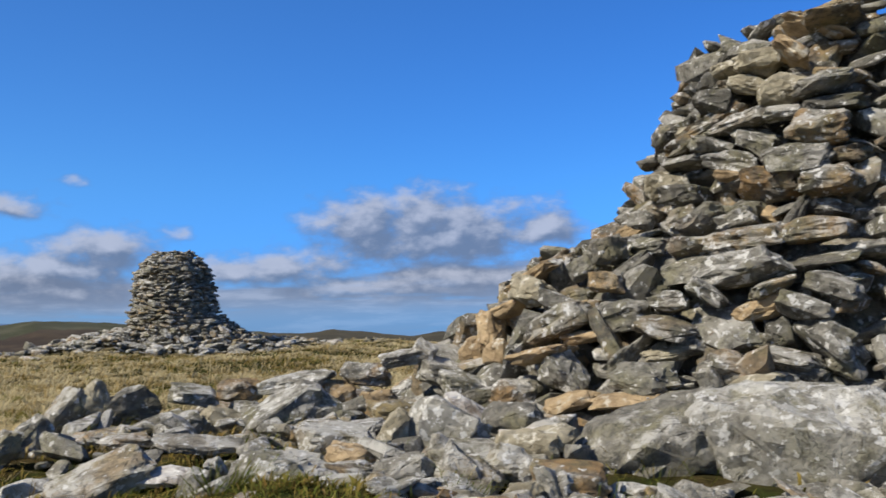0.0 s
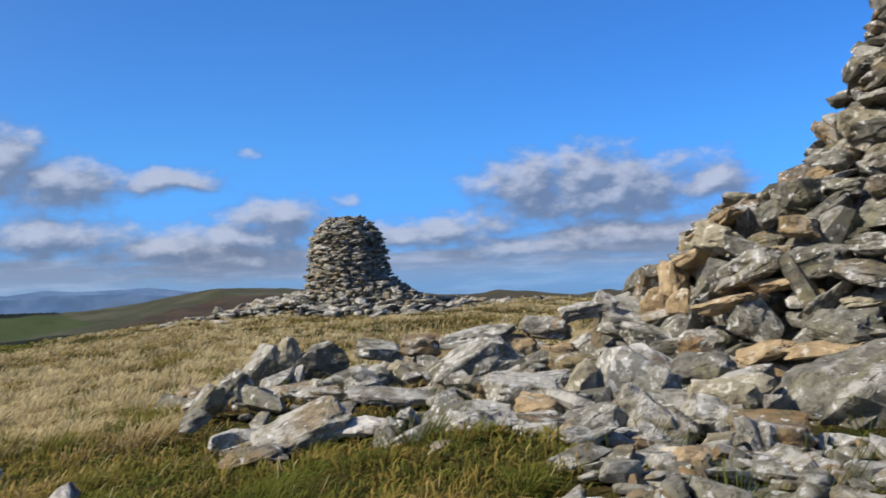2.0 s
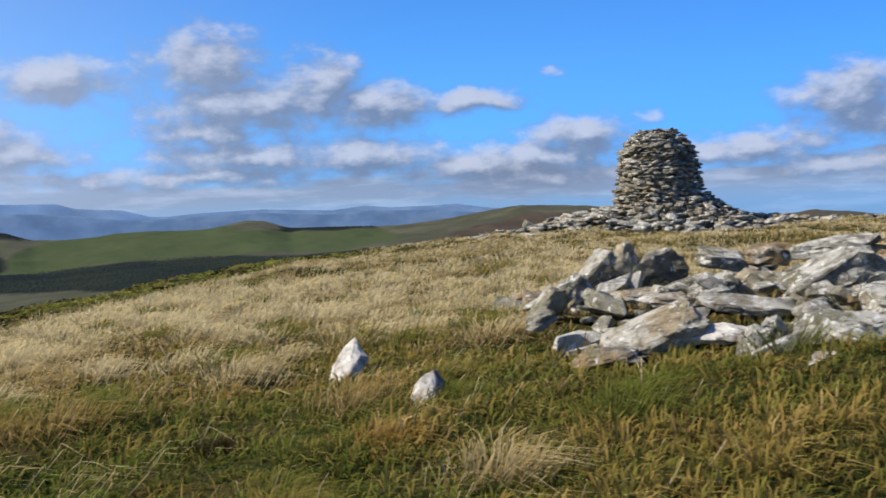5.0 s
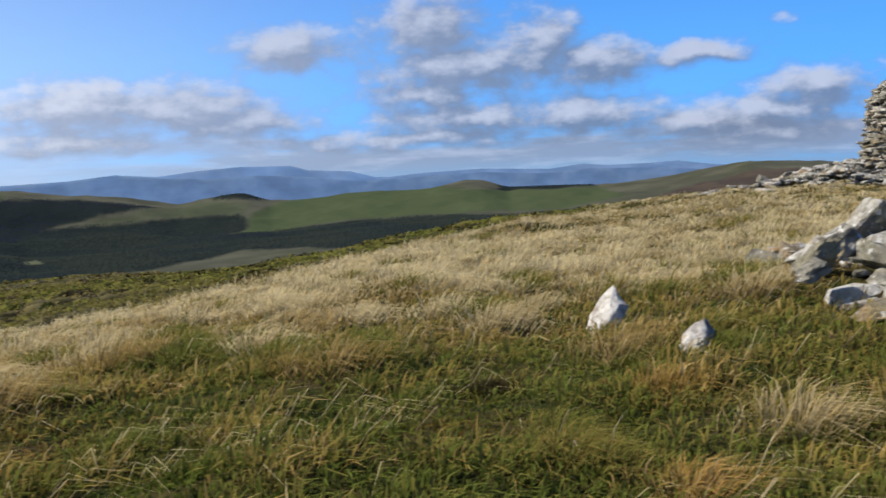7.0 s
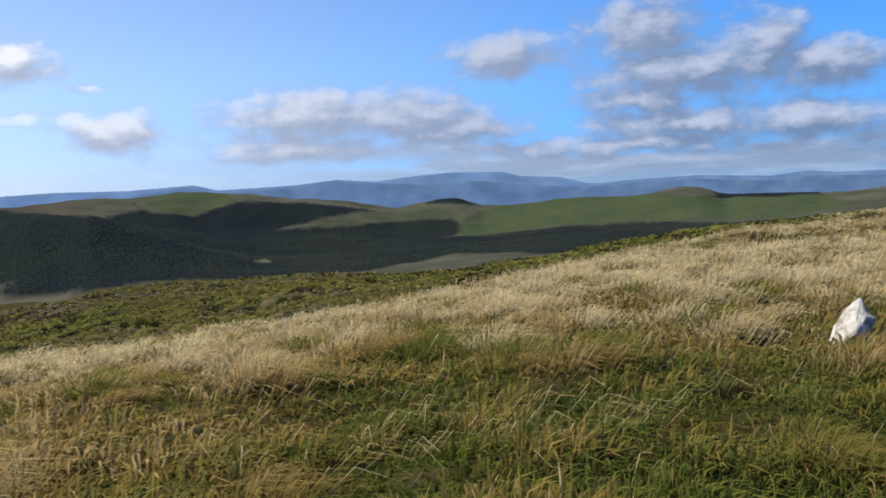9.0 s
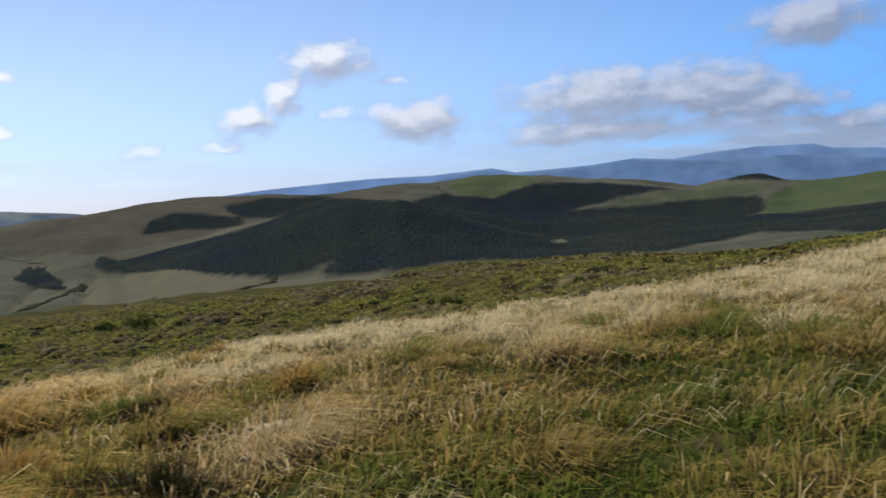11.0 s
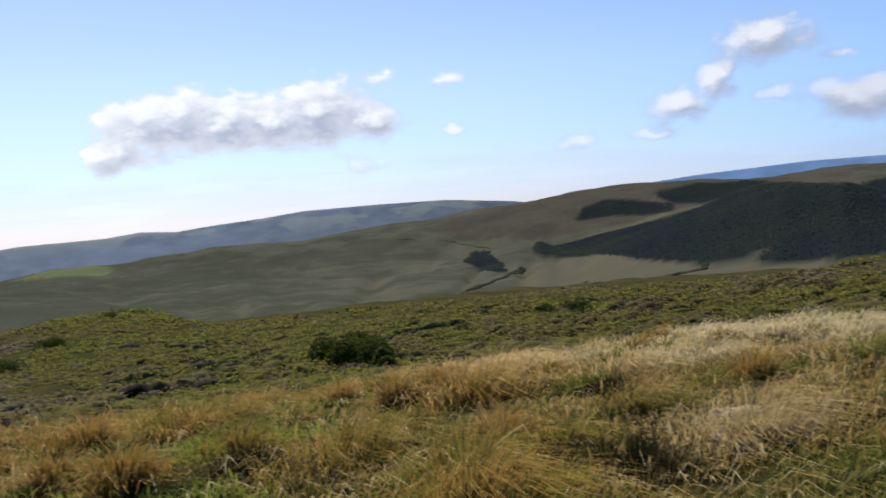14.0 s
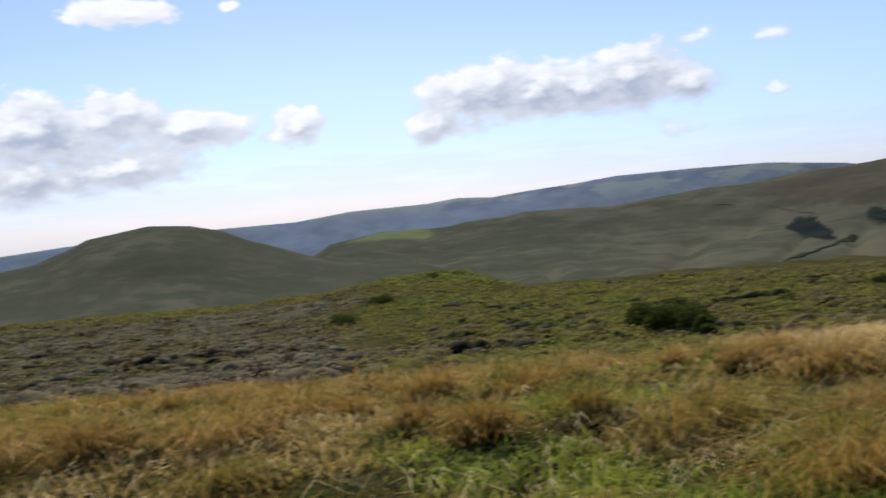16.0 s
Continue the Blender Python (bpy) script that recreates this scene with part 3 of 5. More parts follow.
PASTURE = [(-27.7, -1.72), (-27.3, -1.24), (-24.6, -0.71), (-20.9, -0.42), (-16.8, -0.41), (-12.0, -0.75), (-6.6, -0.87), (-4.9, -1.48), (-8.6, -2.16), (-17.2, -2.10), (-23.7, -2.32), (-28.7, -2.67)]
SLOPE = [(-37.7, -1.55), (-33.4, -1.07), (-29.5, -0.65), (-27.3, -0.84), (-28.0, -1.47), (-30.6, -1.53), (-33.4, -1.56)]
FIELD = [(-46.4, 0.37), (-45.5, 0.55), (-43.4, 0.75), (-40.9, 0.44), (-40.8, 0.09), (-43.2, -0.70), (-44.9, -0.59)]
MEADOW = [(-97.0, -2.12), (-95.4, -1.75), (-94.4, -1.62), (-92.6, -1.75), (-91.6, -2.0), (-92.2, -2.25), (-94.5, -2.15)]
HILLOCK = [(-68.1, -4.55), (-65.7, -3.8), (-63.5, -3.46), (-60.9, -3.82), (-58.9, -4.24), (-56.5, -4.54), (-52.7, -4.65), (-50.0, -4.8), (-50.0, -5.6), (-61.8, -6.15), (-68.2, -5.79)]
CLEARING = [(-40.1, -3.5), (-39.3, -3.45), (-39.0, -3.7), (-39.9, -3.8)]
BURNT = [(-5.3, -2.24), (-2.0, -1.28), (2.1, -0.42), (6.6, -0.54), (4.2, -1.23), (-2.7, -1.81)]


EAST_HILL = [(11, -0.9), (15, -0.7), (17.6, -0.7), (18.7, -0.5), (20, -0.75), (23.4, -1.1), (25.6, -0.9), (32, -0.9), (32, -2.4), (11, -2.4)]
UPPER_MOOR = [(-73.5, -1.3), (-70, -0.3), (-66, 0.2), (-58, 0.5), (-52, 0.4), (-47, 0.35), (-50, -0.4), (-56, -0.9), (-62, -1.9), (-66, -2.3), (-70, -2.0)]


def within(outline, b, e):
    """Which of the places lie in an outline."""
    hit = np.zeros(len(b), bool)
    for (b0, e0), (b1, e1) in zip(outline, outline[1:] + outline[:1]):
        if e0 == e1:
            continue
        hit ^= ((e0 > e) != (e1 > e)) & (b < (b1 - b0) * (e - e0) / (e1 - e0) + b0)
    return hit.astype(float)


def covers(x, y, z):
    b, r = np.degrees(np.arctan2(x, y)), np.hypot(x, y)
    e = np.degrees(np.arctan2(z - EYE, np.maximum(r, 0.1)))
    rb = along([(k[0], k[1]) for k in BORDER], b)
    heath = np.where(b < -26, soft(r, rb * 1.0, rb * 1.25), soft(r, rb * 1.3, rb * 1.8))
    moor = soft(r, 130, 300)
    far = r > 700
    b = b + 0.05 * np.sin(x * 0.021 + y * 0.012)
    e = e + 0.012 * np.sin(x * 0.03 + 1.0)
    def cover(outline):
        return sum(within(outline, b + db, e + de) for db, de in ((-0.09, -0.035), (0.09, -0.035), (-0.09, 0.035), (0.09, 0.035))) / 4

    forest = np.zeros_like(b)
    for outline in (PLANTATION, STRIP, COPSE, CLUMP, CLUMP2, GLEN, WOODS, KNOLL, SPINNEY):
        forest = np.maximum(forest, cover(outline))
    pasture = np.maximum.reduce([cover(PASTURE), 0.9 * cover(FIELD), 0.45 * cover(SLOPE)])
    # dark brown cover: full on BURNT, about half on the upper moor and east hill
    brown_cover = np.maximum.reduce([within(BURNT, b, e), 0.5 * within(UPPER_MOOR, b, e), 0.55 * within(EAST_HILL, b, e)]) * (r > 1200)
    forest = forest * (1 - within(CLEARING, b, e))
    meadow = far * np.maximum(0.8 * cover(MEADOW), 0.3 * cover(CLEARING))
    return heath, moor, far * pasture * (1 - forest), far * forest, brown_cover, far * soft(-b, 76, 84) * np.maximum(1 - soft(e, -2.6, -2.0), soft(-b, 98, 102)), (r > 350) * cover(HILLOCK), meadow


def make_land():
    nb, nr = len(BEARINGS), len(REACHES)
    bb, rr = np.meshgrid(np.radians(BEARINGS), REACHES, indexing="ij")
    x, y = (rr * np.sin(bb)).ravel(), (rr * np.cos(bb)).ravel()
    # low swells under the rubble by the cairn
    z = LAND.ravel() + 0.13 * np.exp(-((x - 2.4) ** 2 + (y - 4.4) ** 2) / 4.0) + 0.10 * np.exp(-((x - 0.9) ** 2 + (y - 3.1) ** 2) / 0.5) + 0.10 * np.exp(-((x - 1.1) ** 2 + (y - 5.3) ** 2) / 0.9)
    heath, moor, pasture, forest, brown_cover, scrub, lawn, meadow = covers(x, y, z)
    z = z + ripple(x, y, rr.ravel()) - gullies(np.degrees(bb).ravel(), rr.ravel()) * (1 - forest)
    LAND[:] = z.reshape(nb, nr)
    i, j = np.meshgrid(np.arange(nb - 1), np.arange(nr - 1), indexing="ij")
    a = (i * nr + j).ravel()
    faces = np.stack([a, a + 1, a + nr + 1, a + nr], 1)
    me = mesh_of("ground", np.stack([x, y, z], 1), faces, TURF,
                 (("heath", heath), ("moor", moor), ("pasture", pasture), ("forest", forest), ("brown_cover", brown_cover), ("scrub", scrub), ("lawn", lawn), ("meadow", meadow)), True)
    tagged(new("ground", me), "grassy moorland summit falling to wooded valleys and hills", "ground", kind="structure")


make_land()


def far_range(name, knots, reach, depth, mat, label, seed):
    """Far hills as a long ridge with a rounded back, folded by spurs."""
    b = np.arange(knots[0][0], knots[-1][0], 0.12)
    crest = level(reach, along(knots, b))
    rows = [(-depth, -1.0), (-depth * 0.6, -0.62), (-depth * 0.3, -0.3), (-depth * 0.1, -0.06), (0.0, 0.0), (depth * 0.2, -0.2), (depth * 0.4, -0.8)]
    points = []
    for k, (out, fall) in enumerate(rows):
        for a, top in zip(b, crest):
            r = reach + out
            fold = 0.6 * noise.fractal((a * 0.25 + k * 0.35, k * 0.8, seed), 0.9, 2.0, 3)
            zz = top + fall * (reach * 0.045) * (1 + 0.35 * fold) + (0.9 * noise.fractal((a * 2.5, 3.0, seed), 0.8, 2.0, 3) if k == 4 else 0)
            points.append((r * math.sin(radians(a)), r * math.cos(radians(a)), zz))
    i, j = np.meshgrid(np.arange(len(rows) - 1), np.arange(len(b) - 1), indexing="ij")
    q = (i * len(b) + j).ravel()
    me = mesh_of(name, points, np.stack([q, q + 1, q + len(b) + 1, q + len(b)], 1), mat, (), True)
    tagged(new(name, me), label, "mountains", kind="structure")


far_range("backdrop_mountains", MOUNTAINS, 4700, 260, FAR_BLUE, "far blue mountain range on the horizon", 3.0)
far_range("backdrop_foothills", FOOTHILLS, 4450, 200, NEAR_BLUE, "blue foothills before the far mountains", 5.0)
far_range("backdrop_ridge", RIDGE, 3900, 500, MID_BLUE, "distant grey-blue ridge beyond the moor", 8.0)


def valley_line(name, route, wide, mat, label):
    """A track or stream on the slopes across the valley, along places given as bearing and height."""
    points = []
    r = np.arange(260.0, 2700.0, 6.0)
    for (b0, e0), (b1, e1) in zip(route, route[1:]):
        for s in np.linspace(0, 1, 9)[:-1]:
            b, e = b0 + (b1 - b0) * s, e0 + (e1 - e0) * s
            a = radians(b + 0.12 * math.sin(7 * b))
            seen = np.degrees(np.arctan2(land_at(r * math.sin(a), r * math.cos(a)) - EYE, r))
            past = np.nonzero((seen > e) & (np.maximum.accumulate(seen) <= seen + 1e-9))[0]
            q = r[past[0]] if len(past) else 900.0
            points.append(Vector((q * math.sin(a), q * math.cos(a), 0)))
    verts = []
    for k, p in enumerate(points):
        d = (points[min(k + 1, len(points) - 1)] - points[max(k - 1, 0)]).normalized()
        side = Vector((-d.y, d.x, 0)) * wide * (0.7 + 0.5 * noise.noise((k * 0.4, 1, 2)))
        for s in (-0.5, 0.5):
            v = p + side * s
            verts.append((v.x, v.y, float(land_at(np.array([v.x]), np.array([v.y]))[0]) + 1.2))
    k = np.arange(len(points) - 1) * 2
    me = mesh_of(name, verts, np.stack([k, k + 1, k + 3, k + 2], 1), mat, (), True)
    tagged(new(name, me), label, name.replace("_", " "), kind="structure")


STREAM_BANK = plain_stone("stream_bank", (0.022, 0.026, 0.016), (0.036, 0.04, 0.024), (0.018, 0.022, 0.012), 0.0)
TRACK_EARTH = plain_stone("track_earth", (0.07, 0.064, 0.042), (0.10, 0.09, 0.06), (0.08, 0.075, 0.05), 0.0)
valley_line("stream", [(-71.6, -5.31), (-69.7, -4.81), (-68.05, -4.28), (-67.4, -4.07)], 13, STREAM_BANK, "dark rushy stream course in the valley")
valley_line("stream", [(-66.6, -5.5), (-65.0, -5.4), (-63.6, -5.16)], 9, STREAM_BANK, "dark rushy ditch across the pasture")
valley_line("stream", [(-62.4, -5.42), (-59.65, -5.22), (-57.2, -4.91), (-56.85, -4.5)], 10, STREAM_BANK, "dark stream running to the plantation")
valley_line("farm_track", [(-72.1, -2.01), (-70.7, -2.46), (-69.3, -2.77)], 6, TRACK_EARTH, "pale earth track on the moor slope")
valley_line("farm_track", [(-74.9, -1.72), (-73.9, -1.86)], 6, TRACK_EARTH, "short pale earth track on the moor slope")


# ---------------------------------------------------------------- stones
def rock_shape(seed, flat, hero=False):
    """A split, angular stone about one unit long: a jagged outline with broken upper and lower faces."""
    rnd = random.Random(seed)
    bm = bmesh.new()
    corners = rnd.choice((5, 6, 6, 7))
    b, c = rnd.uniform(0.22, 0.38), flat * rnd.uniform(0.75, 1.25)
    tilt = rnd.uniform(-0.35, 0.35), rnd.uniform(-0.3, 0.3), rnd.uniform(-0.35, 0.35), rnd.uniform(-0.3, 0.3)
    for k in range(corners):
        a = 2 * math.pi * (k + rnd.uniform(-0.32, 0.32)) / corners
        x, y = 0.52 * math.cos(a) * rnd.uniform(0.74, 1.12), b * math.sin(a) * rnd.uniform(0.72, 1.16)
        inset, under = rnd.uniform(0.5, 0.97), rnd.uniform(0.55, 0.98)
        bm.verts.new((x * inset, y * inset, c * (1 + 2 * tilt[0] * x + 2 * tilt[1] * y) * rnd.uniform(0.8, 1.05)))
        bm.verts.new((x * under, y * under, -c * (1 + 2 * tilt[2] * x + 2 * tilt[3] * y) * rnd.uniform(0.8, 1.05)))
        bm.verts.new((x, y, c * rnd.uniform(-0.55, 0.55)))
    hull = bmesh.ops.convex_hull(bm, input=bm.verts)
    bmesh.ops.delete(bm, geom=list({g for g in hull["geom_interior"] + hull["geom_unused"] if isinstance(g, bmesh.types.BMVert) and g.is_valid}), context="VERTS")
    bmesh.ops.triangulate(bm, faces=bm.faces)
    if hero:
        bmesh.ops.dissolve_limit(bm, angle_limit=radians(8), verts=bm.verts, edges=bm.edges)
        bmesh.ops.bevel(bm, geom=bm.edges, offset=0.012, segments=1, affect="EDGES")
        bmesh.ops.triangulate(bm, faces=bm.faces)
        for _ in range(2):
            bmesh.ops.subdivide_edges(bm, edges=[e for e in bm.edges if e.calc_length() > 0.13], cuts=1)
            bmesh.ops.triangulate(bm, faces=bm.faces)
        for v in bm.verts:
            q = v.co * 4 + Vector((seed, 0, 0))
            v.co += v.co.normalized() * (0.035 * noise.fractal(q, 0.9, 2.0, 4))
    return bm


def rock_mesh(seed, flat, mat, hero=False):
    bm = rock_shape(seed, flat, hero)
    me = bpy.data.meshes.new("stone")
    bm.to_mesh(me)
    bm.free()
    if hero:
        for p in me.polygons:
            p.use_smooth = True
        me.set_sharp_from_angle(angle=radians(24))
    me.materials.append(mat)
    return me


def split_stone(seed, mat):
    """A worn block of split stone that fills a unit box: flat broken faces, blunted edges, a grained surface."""
    rnd = random.Random(seed)
    bm = bmesh.new()
    for x in (-0.5, 0.5):
        for y in (-0.5, 0.5):
            for z in (-0.5, 0.5):
                bm.verts.new((x * rnd.uniform(0.45, 0.95), y * rnd.uniform(0.5, 1.0), z * rnd.uniform(0.25, 0.95)))
    for _ in range(9):
        axis = rnd.choice((0, 0, 1, 2, 2))
        p = [rnd.uniform(-0.36, 0.36) for _ in range(3)]
        p[axis] = rnd.choice((-0.5, 0.5))
        bm.verts.new(p)
    hull = bmesh.ops.convex_hull(bm, input=bm.verts)
    bmesh.ops.delete(bm, geom=list({g for g in hull["geom_interior"] + hull["geom_unused"] if isinstance(g, bmesh.types.BMVert) and g.is_valid}), context="VERTS")
    bmesh.ops.dissolve_limit(bm, angle_limit=radians(9), verts=bm.verts, edges=bm.edges)
    bmesh.ops.bevel(bm, geom=bm.edges, offset=rnd.uniform(0.015, 0.04), segments=1, affect="EDGES")
    bmesh.ops.triangulate(bm, faces=bm.faces)
    for _ in range(3):
        bmesh.ops.subdivide_edges(bm, edges=[e for e in bm.edges if e.calc_length() > 0.16], cuts=1)
        bmesh.ops.triangulate(bm, faces=bm.faces)
    shift = Vector((seed * 1.7, 0, 0))
    for v in bm.verts:
        # shelly breaks in layers, then a fine unevenness
        shelf = max(0.0, noise.noise(Vector((v.co.x * 0.8, v.co.y * 0.8, v.co.z * 5)) + shift))
        v.co.x, v.co.y = v.co.x * (1 - 0.12 * shelf), v.co.y * (1 - 0.12 * shelf)
        v.co += v.co.normalized() * 0.085 * noise.fractal(v.co * 3.4 + shift, 0.7, 2.2, 5)
    low, high = [min(v.co[i] for v in bm.verts) for i in range(3)], [max(v.co[i] for v in bm.verts) for i in range(3)]
    for v in bm.verts:
        v.co = Vector([(v.co[i] - low[i]) / (high[i] - low[i]) - 0.5 for i in range(3)])
    me = bpy.data.meshes.new("stone")
    bm.to_mesh(me)
    bm.free()
    for p in me.polygons:
        p.use_smooth = True
    me.set_sharp_from_angle(angle=radians(17))
    me.materials.append(mat)
    return me


# grey, ochre, white quartz and tan stones
SPLIT = [[split_stone(600 + 40 * kind + i, mat) for i in range(many)] for kind, (mat, many) in enumerate(((STONE, 20), (OCHRE, 8), (WHITE, 5), (TAN, 8), (FALLEN, 16)))]


def bedded(x, y, z, long, high, turn, slope, tint, rnd, rolls=(2, 16)):
    """A mesh and pose for a stone bedded with its length across the face and its bed sloping."""
    deep = min(max(0.75 * long, high), 1.5 * high + 0.12) * rnd.uniform(0.85, 1.1)
    m = Matrix.Translation((x, y, z)) @ pose(0, 0, 0, 0, 0, turn) @ pose(0, 0, 0, rnd.uniform(*rolls), slope, 0) @ pose(0, 0, 0, 0, 0, rnd.uniform(-14, 14)) @ Matrix.Diagonal((long * 1.06, deep, high * 1.1, 1))
    return rnd.choice(SPLIT[tint]), m


def inside(beds, spot, grow):
    """Whether a place lies within one of the bedded stones."""
    for back in beds:
        q = back @ spot
        if (q.x / grow) ** 2 + (q.y / (grow + 0.25)) ** 2 + (q.z / grow) ** 2 < 0.25:
            return True
    return False


SLABS = [rock_mesh(100 + i, 0.09, STONE) for i in range(18)]
BLOCKS = [rock_mesh(200 + i, 0.165, STONE) for i in range(18)]
ROUGH = [rock_mesh(300 + i, (0.10, 0.145, 0.2)[i % 3], FALLEN, True) for i in range(15)]
ROUGH_OCHRE = [rock_mesh(400 + i, (0.14, 0.24)[i % 2], OCHRE, True) for i in range(4)]


def joined(name, placed, mat):
    """Many stones as one mesh."""
    points, faces, base = [], [], 0
    for me, m in placed:
        co = np.empty(len(me.vertices) * 3, np.float32)
        me.vertices.foreach_get("co", co)
        mm = np.array(m)
        points.append(co.reshape(-1, 3) @ mm[:3, :3].T + mm[:3, 3])
        tri = np.empty(len(me.loops), np.int32)
        me.loops.foreach_get("vertex_index", tri)
        faces.append(tri.reshape(-1, 3) + base)
        base += len(me.vertices)
    return mesh_of(name, np.concatenate(points), np.concatenate(faces), mat)


def lie(x, y, z, size, turn, tip=0.0, roll=0.0, squash=1.0):
    """Where a stone lies: turned about the upright, after leaning along (tip) and across (roll)."""
    return Matrix.Translation((x, y, z)) @ pose(0, 0, 0, 0, 0, turn) @ pose(0, 0, 0, roll, tip, 0) @ Matrix.Diagonal((size, size, size * squash, 1))


def build_cairn(name, centre, courses, profile, lean, size, label, front, rnd, crown, slumped, beds=(), proud=0.18):
    """A drystone cairn laid course by course. profile(z, angle) is its radius; front(angle) picks the face that is seen best; crown(angle) its height."""
    cx, cy = centre
    base = new(name)
    base.location = (cx, cy, 0)
    tagged(base, label, "cairn")
    single, rest = [], []
    laid = [bedded(near_profile(h, radians(a)) * math.cos(radians(a)), near_profile(h, radians(a)) * math.sin(radians(a)), h, wide, high,
                   math.degrees(math.atan2(cy, cx)) - 90 + 0.3 * (a - 210), slope, tint, rnd, (-16, 12)) for a, h, wide, high, slope, tint in beds]
    inward = Vector((cx, cy, 0)).normalized()
    laid = [(me, Matrix.Translation(inward * rnd.uniform(-0.07, 0.2)) @ m @ Matrix.Diagonal((1.0, 1.15, 0.9, 1))) for me, m in laid]
    backs = [m.inverted() for _, m in laid]
    z = courses[0]
    while z < courses[1]:
        step = rnd.uniform(0.22, 0.31) * size
        angle = rnd.uniform(0, 0.5)
        end = angle + 2 * math.pi
        while angle < end:
            wide = size * rnd.choice((0.5, 0.65, 0.8, 0.95, 1.1, 1.3, 1.55)) * rnd.uniform(0.85, 1.15)
            radius = profile(z, angle)
            angle += wide * 0.84 / radius
            mid = angle - wide * 0.39 / radius
            if z > crown(mid):
                continue
            loose = slumped(z, mid)
            r = profile(z, mid) - 0.22 * size + rnd.uniform(-0.6, proud) * size
            pick = rnd.choice(SLABS + SLABS + BLOCKS)
            squash = rnd.uniform(0.72, 1.3) if pick in SLABS else rnd.uniform(0.7, 1.1)
            turn = math.degrees(mid) + 90 + rnd.gauss(0, 24 + 30 * loose)
            m = lie(r * math.cos(mid), r * math.sin(mid), z + rnd.uniform(-0.07, 0.07) * size, wide, turn,
                    rnd.gauss(0, lean * (1 + 1.6 * loose)), rnd.gauss(4, lean * (1 + 1.6 * loose)), squash)
            if inside(backs, m.translation, 1.15):
                continue
            (single if front(mid) else rest).append((pick, m))
        z += step
    # the flat-laid top
    for _ in range(int(20 * (profile(courses[1], 0.0) / size) ** 1.3)):
        a, q = rnd.uniform(0, 2 * math.pi), math.sqrt(rnd.random())
        high = crown(a)
        q *= profile(high, a) * 0.9
        rest.append((rnd.choice(SLABS), lie(q * math.cos(a), q * math.sin(a), high + rnd.uniform(-0.1, 0.1) * size, size * rnd.uniform(0.7, 1.3), rnd.uniform(0, 360),
                                            rnd.gauss(0, 12), rnd.gauss(0, 12))))
    rnd.shuffle(single)
    single = laid + single
    for me, m in single[:300]:
        part("stone", me, base, m)
    rest += single[300:]
    tagged(part("packing", joined("packing", rest, RUBBLE), base), kind="stuff")
    # heart of the cairn
    bm = bmesh.new()
    rings = []
    for k in range(9):
        ring = []
        for a in np.linspace(0, 2 * math.pi, 25)[:-1]:
            z = courses[0] - 0.2 + (crown(a) - courses[0] + 0.12) * k / 8
            q = max(0.1, profile(z, a) - 1.0 * size)
            ring.append(bm.verts.new((q * math.cos(a), q * math.sin(a), z)))
        rings.append(ring)
    for lo, hi in zip(rings, rings[1:]):
        for i in range(24):
            bm.faces.new((lo[i], lo[(i + 1) % 24], hi[(i + 1) % 24], hi[i]))
    bm.faces.new(rings[-1])
    me = bpy.data.meshes.new("heart")
    bm.to_mesh(me)
    bm.free()
    me.materials.append(RUBBLE)
    part("heart", me, base, None, "packed rubble heart of the cairn")
    return base


def slump_of(angle):
    return max(0.0, math.cos(angle - radians(138))) ** 1.5


def near_profile(z, angle):
    """Radius of the broken cairn: steep face, slumped on the side towards the tower."""
    steep = np.interp(z, [0.0, 0.4, 1.0, 1.5, 1.9, 2.3, 2.8], [2.2, 2.1, 1.9, 1.75, 1.62, 1.5, 1.3])
    fallen = np.interp(z, [0.0, 0.3, 0.45, 0.75, 0.95, 1.12, 1.19, 1.3, 1.4, 1.7, 1.85, 2.05, 2.3, 2.6, 2.9],
                       [3.7, 3.5, 3.32, 2.97, 2.8, 2.6, 2.24, 2.12, 1.97, 1.84, 1.72, 1.66, 1.5, 1.42, 1.2])
    return float(steep + (fallen - steep) * slump_of(angle))


def near_crown(angle):
    return 2.56 - 0.1 * max(0.0, math.cos(angle - radians(140))) ** 0.7


def tower_profile(z, angle):
    slump = max(0.0, math.cos(angle + radians(20))) ** 2 * np.interp(z, [0.0, 0.45, 0.95], [1.5, 0.6, 0.0])
    return float(np.interp(z, [-0.1, 0.3, 0.75, 1.4, 2.0, 2.3, 2.5, 2.7], [1.5, 1.36, 1.26, 1.16, 1.08, 0.95, 0.76, 0.45]) * (1 + 0.03 * math.sin(3 * angle + 1)) + slump)


def seen_side(centre, half):
    toward = math.atan2(-centre[1], -centre[0])
    return lambda angle: math.cos(angle - toward) > math.cos(radians(half))


# the larger stones of the broken cairn's face: angle round it, height, length, thickness, slope, tint
COURSE_A = [
    (191.9, 0.33, 0.47, 0.1, -4, 1), (202.4, 0.41, 0.25, 0.1, -14, 3), (191.9, 0.42, 0.32, 0.19, 1, 0), (197.9, 0.42, 0.17, 0.13, 71, 0),
    (206.6, 0.44, 0.22, 0.1, 11, 0), (182.5, 0.45, 0.29, 0.22, 31, 0), (174.7, 0.48, 0.25, 0.07, -74, 0), (199.6, 0.49, 0.32, 0.14, 16, 0),
    (211.0, 0.49, 0.2, 0.14, 31, 0), (188.3, 0.51, 0.41, 0.1, -49, 0), (205.3, 0.51, 0.32, 0.12, 9, 0), (170.3, 0.53, 0.22, 0.17, -19, 1),
    (192.1, 0.53, 0.24, 0.08, -7, 3), (164.5, 0.54, 0.27, 0.2, -39, 1), (178.9, 0.54, 0.34, 0.09, -13, 1), (194.6, 0.57, 0.2, 0.09, 1, 0),
]
